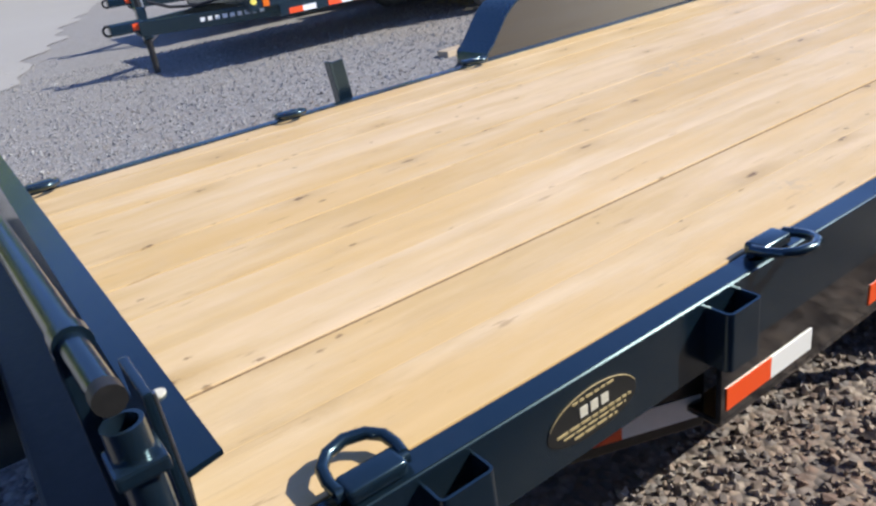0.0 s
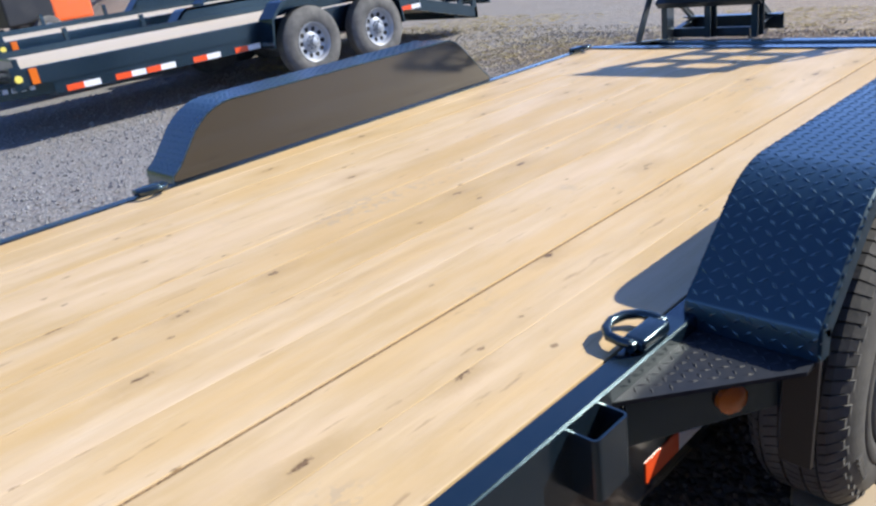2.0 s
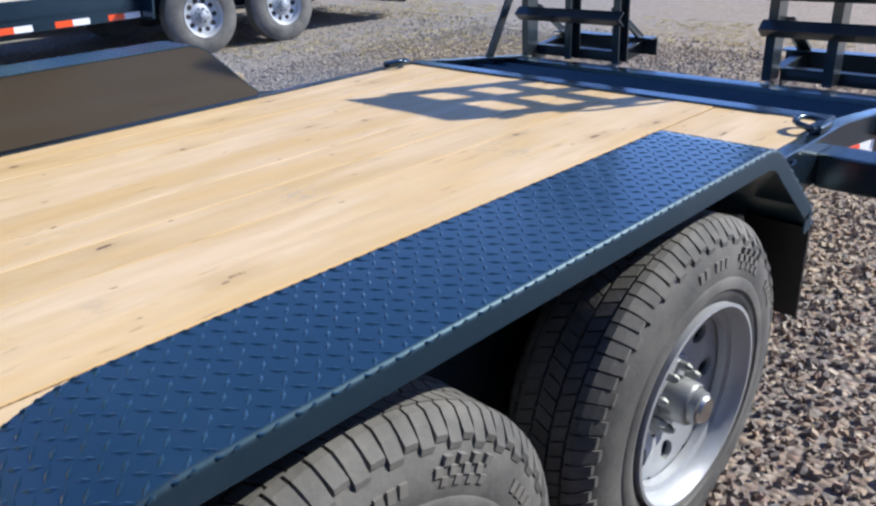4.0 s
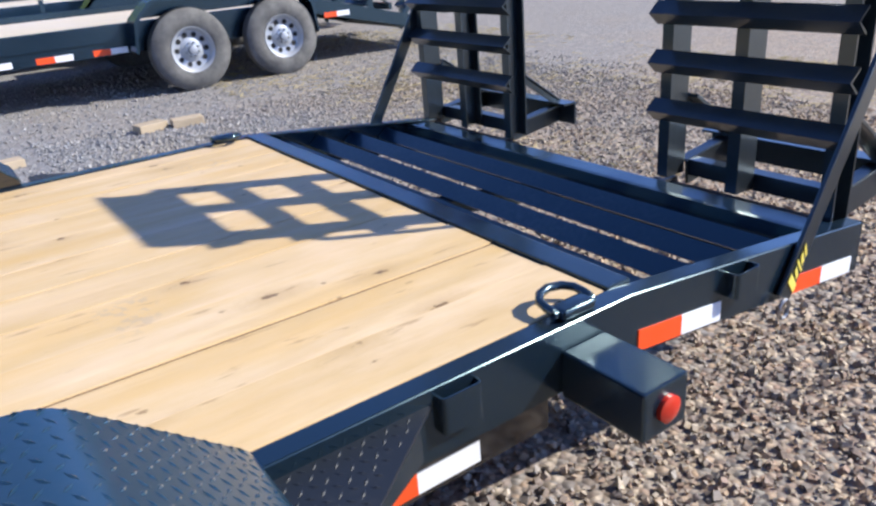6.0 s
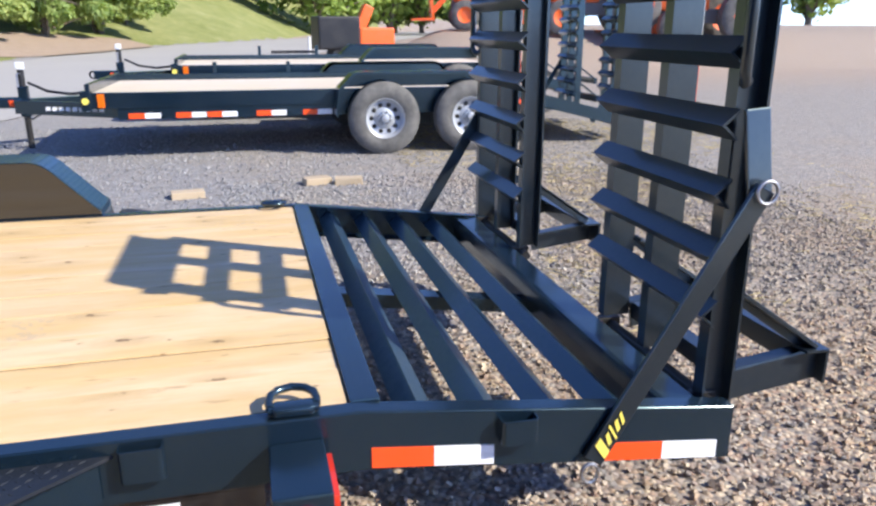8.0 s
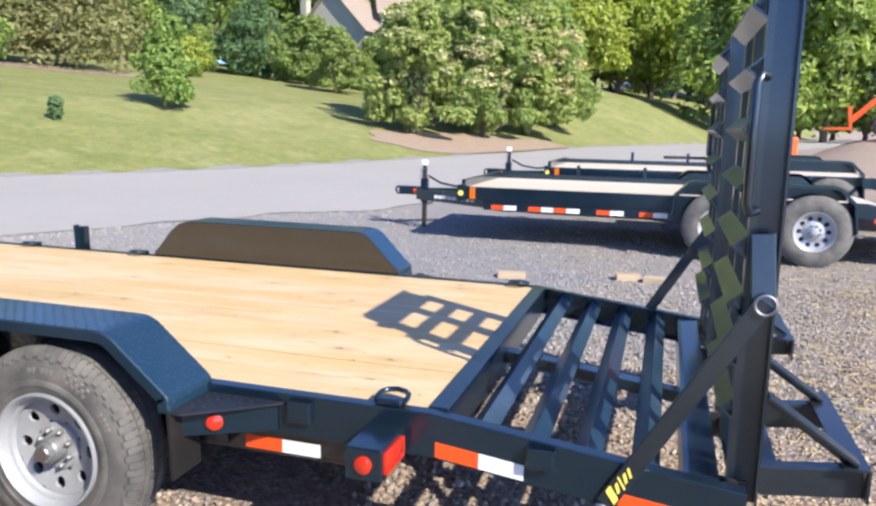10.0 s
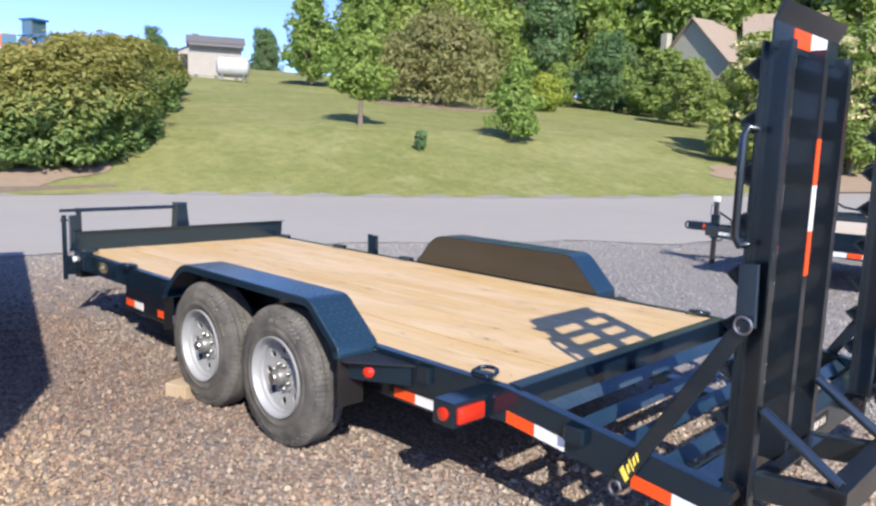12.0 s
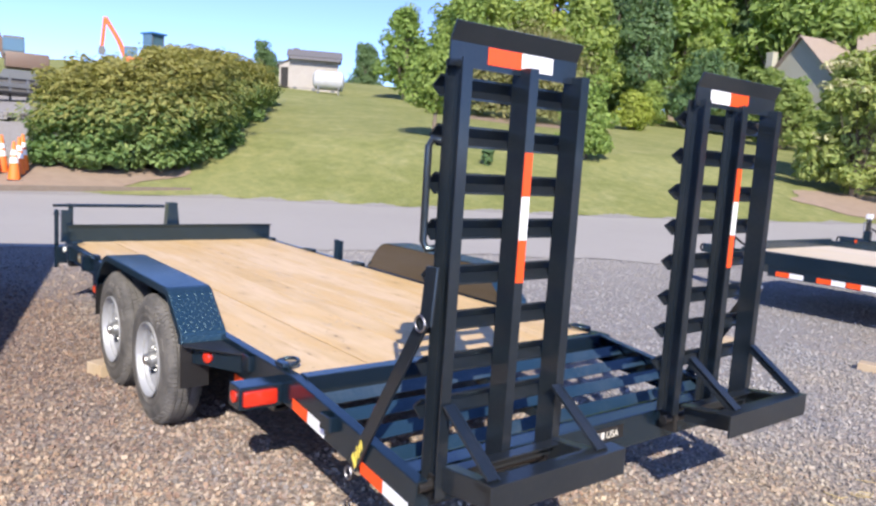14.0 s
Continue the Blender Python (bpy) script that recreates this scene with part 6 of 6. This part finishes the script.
def tractor(m, label, paint_mat, glassy=False):
    """A compact tractor with a front loader; x points ahead."""
    t = tagged(empty("tractor", m), label, "tractor", "machines on the lot")
    part("bonnet", boxed(0.2, 1.45, -0.32, 0.32, 0.75, 1.30, 0.08), paint_mat, t, smooth=True)
    part("chassis", boxed(-0.9, 1.5, -0.22, 0.22, 0.45, 0.80, 0.03), GREY_MACH, t)
    for y in (-0.62, 0.62):
        machine_wheel(t, -0.55, y, 0.62, 0.34, paint_mat)
        machine_wheel(t, 1.15, y, 0.40, 0.26, paint_mat)
        part("fender", boxed(-1.05, -0.1, y - 0.2, y + 0.2, 1.26, 1.33, 0.03), paint_mat, t)
        loader = bmesh.new()
        bar(loader, (-0.1, y * 0.7, 1.25), (1.2, y * 0.7, 1.35), 0.08, 0.14, 0, 0.01)
        bar(loader, (1.2, y * 0.7, 1.35), (2.1, y * 0.7, 0.45), 0.08, 0.14, 0, 0.01)
        part("loader_arm", loader, paint_mat, t)
        for x in (-0.95, 0.05):
            part("canopy_post", boxed(x, x + 0.06, y * 0.75, y * 0.75 + 0.06, 1.2, 2.35, 0.0), GREY_MACH, t)
    bm = bmesh.new()
    prism(bm, [(2.0, 0.25), (2.65, 0.25), (2.65, 0.30), (2.08, 0.33), (2.15, 0.85), (2.05, 0.85)], 1, -0.85, 0.85)
    part("bucket", bm, paint_mat if not glassy else GREY_MACH, t)
    part("seat", boxed(-0.65, -0.25, -0.25, 0.25, 1.05, 1.55, 0.05), GREY_MACH, t)
    part("canopy", boxed(-1.1, 0.3, -0.65, 0.65, 2.33, 2.46, 0.05), paint_mat, t, smooth=True)
    part("steering_wheel", lathe_ring(0.12, 0.0, 1.45, 0.19, 0.022), GREY_MACH, t, smooth=True)
    part("grille", boxed(1.45, 1.47, -0.24, 0.24, 0.82, 1.20, 0.005), GREY_MACH, t)
    for y in (-0.30, 0.30):
        part("lamp", boxed(1.40, 1.475, y - 0.06, y + 0.06, 1.12, 1.22, 0.015), WHITE_PAINT, t)
    part("exhaust", rod((0.9, 0.26, 1.25), (0.9, 0.26, 1.75), 0.035, 10), GREY_MACH, t, smooth=True)
    if glassy:
        part("cab_glass", boxed(-0.92, 0.08, -0.55, 0.55, 1.35, 2.34, 0.01), GLASS, t)
    return t


def stand(x, y, turn, lift=0.0):
    return pose(x, y, ground_z(x, y) + lift, 0, 0, turn)


tr = tractor(stand(13.1, 22.9, 168) @ Matrix.Scale(1.15, 4), "orange compact tractor with loader and canopy on gravel", ORANGE)
copy_thing(tr, stand(16.2, 21.7, 165) @ Matrix.Scale(1.15, 4))
copy_thing(tr, stand(19.4, 20.6, 170) @ Matrix.Scale(1.15, 4))
for x, y in ((-63.5, 19.9),):
    b = tractor(pose(x, y, 8.35, 0, 0, 20), "blue tractor with glazed cab beyond the hedge", BLUE_PAINT, glassy=True)
    b.scale = (1.25, 1.25, 1.25)


def excavator(m, label, ORANGE=ORANGE, raised=True):
    t = tagged(empty("excavator", m), label, "excavator", "machines on the lot")
    for y in (-0.8, 0.8):
        bm = bmesh.new()
        prism(bm, [(-1.3, 0.3), (-1.1, 0.0), (1.1, 0.0), (1.3, 0.3), (1.1, 0.65), (-1.1, 0.65)], 1, y - 0.22, y + 0.22)
        part("track", bm, GREY_MACH, t)
    part("house_body", boxed(-1.3, 1.0, -0.95, 0.95, 0.8, 1.7, 0.10), ORANGE, t, smooth=True)
    cab = part("cab", boxed(0.0, 1.1, 0.05, 0.9, 1.5, 2.6, 0.06), GREY_MACH, t)
    part("cab_glass", boxed(0.05, 1.12, 0.02, 0.93, 1.75, 2.45, 0.0), GLASS, cab)
    if not raised:
        return t
    bm = bmesh.new()
    bar(bm, (0.9, -0.2, 1.4), (1.55, -0.2, 3.1), 0.24, 0.42, 0, 0.03)
    bar(bm, (1.5, -0.2, 3.0), (2.7, -0.2, 5.0), 0.24, 0.38, 0, 0.03)
    part("boom", bm, ORANGE, t)
    bm = bmesh.new()
    bar(bm, (2.7, -0.2, 5.05), (2.95, -0.2, 2.4), 0.20, 0.30, 0, 0.03)
    part("stick", bm, ORANGE, t)
    bm = bmesh.new()
    prism(bm, [(2.8, 2.5), (3.2, 2.4), (3.25, 1.8), (2.8, 1.7), (2.6, 2.1)], 1, -0.5, 0.1)
    part("bucket", bm, GREY_MACH, t)
    return t


excavator(pose(-64.0, 18.3, 7.3, 0, 0, -105), "orange excavator with raised boom beyond the hedge")
excavator(pose(-46.0, 6.5, ground_z(-46.0, 6.5) - 0.1, 0, 0, -96) @ Matrix.Scale(1.05, 4), "dusty tracked excavator with raised boom beyond the hedge", RUSTY)

# towed chipper beyond the parked trailers
ch = tagged(empty("wood_chipper", stand(7.4, 20.6, 8)), "black towed wood chipper with an orange chute", "machine")
part("hopper", boxed(-0.75, 0.45, -0.5, 0.5, 0.55, 1.45, 0.05), BLACK_DULL, ch)
bm = bmesh.new()
bar(bm, (0.55, 0, 1.1), (0.85, 0, 1.75), 0.32, 0.30, 0, 0.03)
part("chute", bm, ORANGE, ch, "orange chute")
part("engine", boxed(0.45, 1.5, -0.45, 0.45, 0.5, 1.15, 0.06), ORANGE, ch)
for y in (-0.7, 0.7):
    machine_wheel(ch, 0.1, y, 0.35, 0.2, GALV)
part("tongue", boxed(-2.0, -0.7, -0.05, 0.05, 0.45, 0.53, 0.0), BLACK_DULL, ch)
post = finish("marker_post", sweep(bmesh.new(), [(0, 0, -0.1), (0, 0, 0.75)], 0.05, 12), WHITE_PAINT)
post.matrix_basis = stand(7.0, 26.6, 0)
tagged(post, "white marker post beside the lane", "post")


# ---- cones by the hedge ----
cone = tagged(empty("traffic_cone", stand(-15.7, 1.75, 0)), "tall orange traffic cone with two white bands on a black base", "traffic cone", "cones by the hedge")
part("base", boxed(-0.21, 0.21, -0.21, 0.21, 0.0, 0.05, 0.015), BLACK_DULL, cone, "black rubber base")
part("body", sweep(bmesh.new(), [(0, 0, 0.05), (0, 0, 0.50)], [0.165, 0.115], 20), CONE, cone, smooth=True)
part("band", sweep(bmesh.new(), [(0, 0, 0.50), (0, 0, 0.66)], [0.116, 0.096], 20), WHITE_TAPE, cone, "white reflective band", True)
part("middle", sweep(bmesh.new(), [(0, 0, 0.66), (0, 0, 0.72)], [0.095, 0.088], 20), CONE, cone, smooth=True)
part("band", sweep(bmesh.new(), [(0, 0, 0.72), (0, 0, 0.86)], [0.089, 0.070], 20), WHITE_TAPE, cone, "white reflective band", True)
part("tip", sweep(bmesh.new(), [(0, 0, 0.86), (0, 0, 1.02), (0, 0, 1.10)], [0.069, 0.045, 0.030], 20), CONE, cone, smooth=True)
for x, y in ((-16.15, 1.25), (-16.2, 1.95), (-16.45, 1.55), (-16.6, 2.1), (-16.8, 1.2), (-16.1, 0.75), (-16.6, 0.7), (-15.75, 1.1)):
    copy_thing(cone, stand(x, y, 20 * x))


# ---- lot clutter beyond the hedge ----
def pallet(x, y, turn, layers):
    """A stack of grey wooden pallets."""
    t = tagged(empty("pallet_stack", stand(x, y, turn)), "grey weathered pallets stacked on the gravel yard", "pallets")
    for k in range(layers):
        z = 0.15 * k
        for a in (-0.5, -0.05, 0.4):
            part("bearer", boxed(-0.6, 0.6, a, a + 0.1, z, z + 0.09), SHED_WOOD, t)
        for q in range(6):
            part("slat", boxed(-0.6 + q * 0.21, -0.45 + q * 0.21, -0.55, 0.55, z + 0.092, z + 0.115), SHED_WOOD, t)
    return t


pallet(-23.6, 2.7, 20, 2)
pallet(-22.4, 1.5, -8, 1)
for k, (x, y, z) in enumerate(((-34.0, 4.6, 0.0), (-34.0, 5.2, 0.0), (-34.0, 4.9, 0.42))):
    ob = finish("drain_pipe", sweep(bmesh.new(), [(-0.9, -2.6, 0.25), (0.9, 2.6, 0.25)], 0.25, 18), BLACK_DULL, smooth=True)
    ob.matrix_basis = stand(x, y, 10, z)
    tagged(ob, "black plastic drain pipe lying on the yard", "pipe", "pipes in a pile")
rack = tagged(empty("implement_rack", stand(-30.6, 2.6, 96)), "dark steel implement frame with upright posts on the yard", "implement")
part("beam", boxed(-1.9, 1.9, -0.1, 0.1, 0.75, 0.95, 0.02), GREY_MACH, rack)
part("deck", boxed(-1.9, 1.9, -0.7, 0.7, 0.45, 0.56, 0.02), BLACK_DULL, rack)
for q in range(6):
    part("post", boxed(-1.85 + q * 0.72, -1.75 + q * 0.72, -0.06, 0.06, 0.0, 1.25 - 0.12 * (q % 2), 0.01), GREY_MACH, rack)


# ---- gravel stones ----
def scatter(seed, count, x0, x1, y0, y1, small, big, keep=None):
    rng = np.random.default_rng(seed)
    base = np.array([(-1, -1, -1), (1, -1, -1), (1, 1, -1), (-1, 1, -1), (-1, -1, 1), (1, -1, 1), (1, 1, 1), (-1, 1, 1)], float)
    quads = np.array([(0, 3, 2, 1), (4, 5, 6, 7), (0, 1, 5, 4), (1, 2, 6, 5), (2, 3, 7, 6), (3, 0, 4, 7)])
    x, y = rng.uniform(x0, x1, count), rng.uniform(y0, y1, count)
    if keep is not None:
        ok = keep(x, y)
        x, y = x[ok], y[ok]
    n = len(x)
    v = np.repeat(base[None], n, 0) * rng.uniform(0.35, 1.0, (n, 8, 3))
    v *= (small + (big - small) * rng.random((n, 1, 1)) ** 2.2) * rng.uniform(0.55, 1.0, (n, 1, 3))
    q = rng.normal(size=(n, 4))
    q /= np.linalg.norm(q, axis=1)[:, None]
    w, a, b, c = q.T
    rot = np.stack([1 - 2 * (b * b + c * c), 2 * (a * b - c * w), 2 * (a * c + b * w), 2 * (a * b + c * w), 1 - 2 * (a * a + c * c), 2 * (b * c - a * w),
                    2 * (a * c - b * w), 2 * (b * c + a * w), 1 - 2 * (a * a + b * b)], 1).reshape(n, 3, 3)
    v = np.einsum("nij,nkj->nki", rot, v)
    z = 0.014 * np.maximum(0, np.minimum(y, 40) - 2.5) + rng.uniform(-0.003, 0.011, n)
    v += np.stack([x, y, z], 1)[:, None]
    f = (quads[None] + 8 * np.arange(n)[:, None, None]).reshape(-1, 4)
    return v.reshape(-1, 3), f


def on_gravel(x, y):
    return x > np.array([along(KERB, b) for b in y]) + 0.25 * np.sin(y * 2.1)


def stones(name, label, *args, **kw):
    v, f = scatter(*args, **kw)
    data = bpy.data.meshes.new(name)
    data.from_pydata(v.tolist(), [], f.tolist())
    data.materials.append(STONES)
    tagged(new(name, data), label, "gravel", kind="stuff")


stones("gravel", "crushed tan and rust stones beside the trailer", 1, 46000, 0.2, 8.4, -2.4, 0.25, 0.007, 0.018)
stones("gravel", "crushed stones under and behind the ramps", 2, 30000, 4.4, 9.0, 0.25, 5.5, 0.007, 0.018)
stones("gravel", "blue-grey crushed stones beyond the trailer", 3, 40000, -4.0, 9.5, 2.1, 9.5, 0.006, 0.017, keep=on_gravel)
stones("gravel", "crushed stones round the trailer's front", 4, 9000, -4.0, 0.4, -2.0, 2.2, 0.007, 0.022, keep=on_gravel)


def at_kerb(x, y):
    off = x - np.array([along(KERB, b) for b in y])
    return (off > -1.3) & (off < 0.4) & (np.sin(x * 91.7 + y * 57.3) < off * 1.3 + 0.6)


stones("gravel", "loose stones strewn over the lane's edge", 5, 18000, -6.0, 5.0, -3.0, 11.0, 0.006, 0.018, keep=at_kerb)

# dry straw lying between the stones behind the parked trailers
rng = np.random.default_rng(12)
count = 9000
x, y = rng.uniform(6.2, 10.5, count), rng.uniform(1.5, 9.0, count)
ok = np.sin(x * 1.7 + 0.6) * np.cos(y * 1.3) + rng.normal(size=count) * 0.5 > 0.1
x, y = x[ok], y[ok]
count = len(x)
a, half = rng.uniform(0, 6.28, count), rng.uniform(0.02, 0.07, count)
z = 0.014 * np.maximum(0, y - 2.5) + 0.014
mid = np.stack([x, y, z], 1)
run = np.stack([np.cos(a) * half, np.sin(a) * half, rng.uniform(-0.2, 0.2, count) * half], 1)
wide = np.stack([-np.sin(a), np.cos(a), np.zeros(count)], 1) * 0.0022
quad = np.stack([mid - run - wide, mid + run - wide, mid + run + wide + (0, 0, 0.003), mid - run + wide + (0, 0, 0.003)], 1).reshape(-1, 3)
data = bpy.data.meshes.new("straw")
data.from_pydata(quad.tolist(), [], np.arange(count * 4).reshape(-1, 4).tolist())
data.materials.append(leaves("dry_straw", (0.36, 0.28, 0.14), (0.58, 0.47, 0.27), through=0.2))
tagged(new("straw", data), "dry straw and grass stalks scattered on gravel", "straw", kind="stuff")
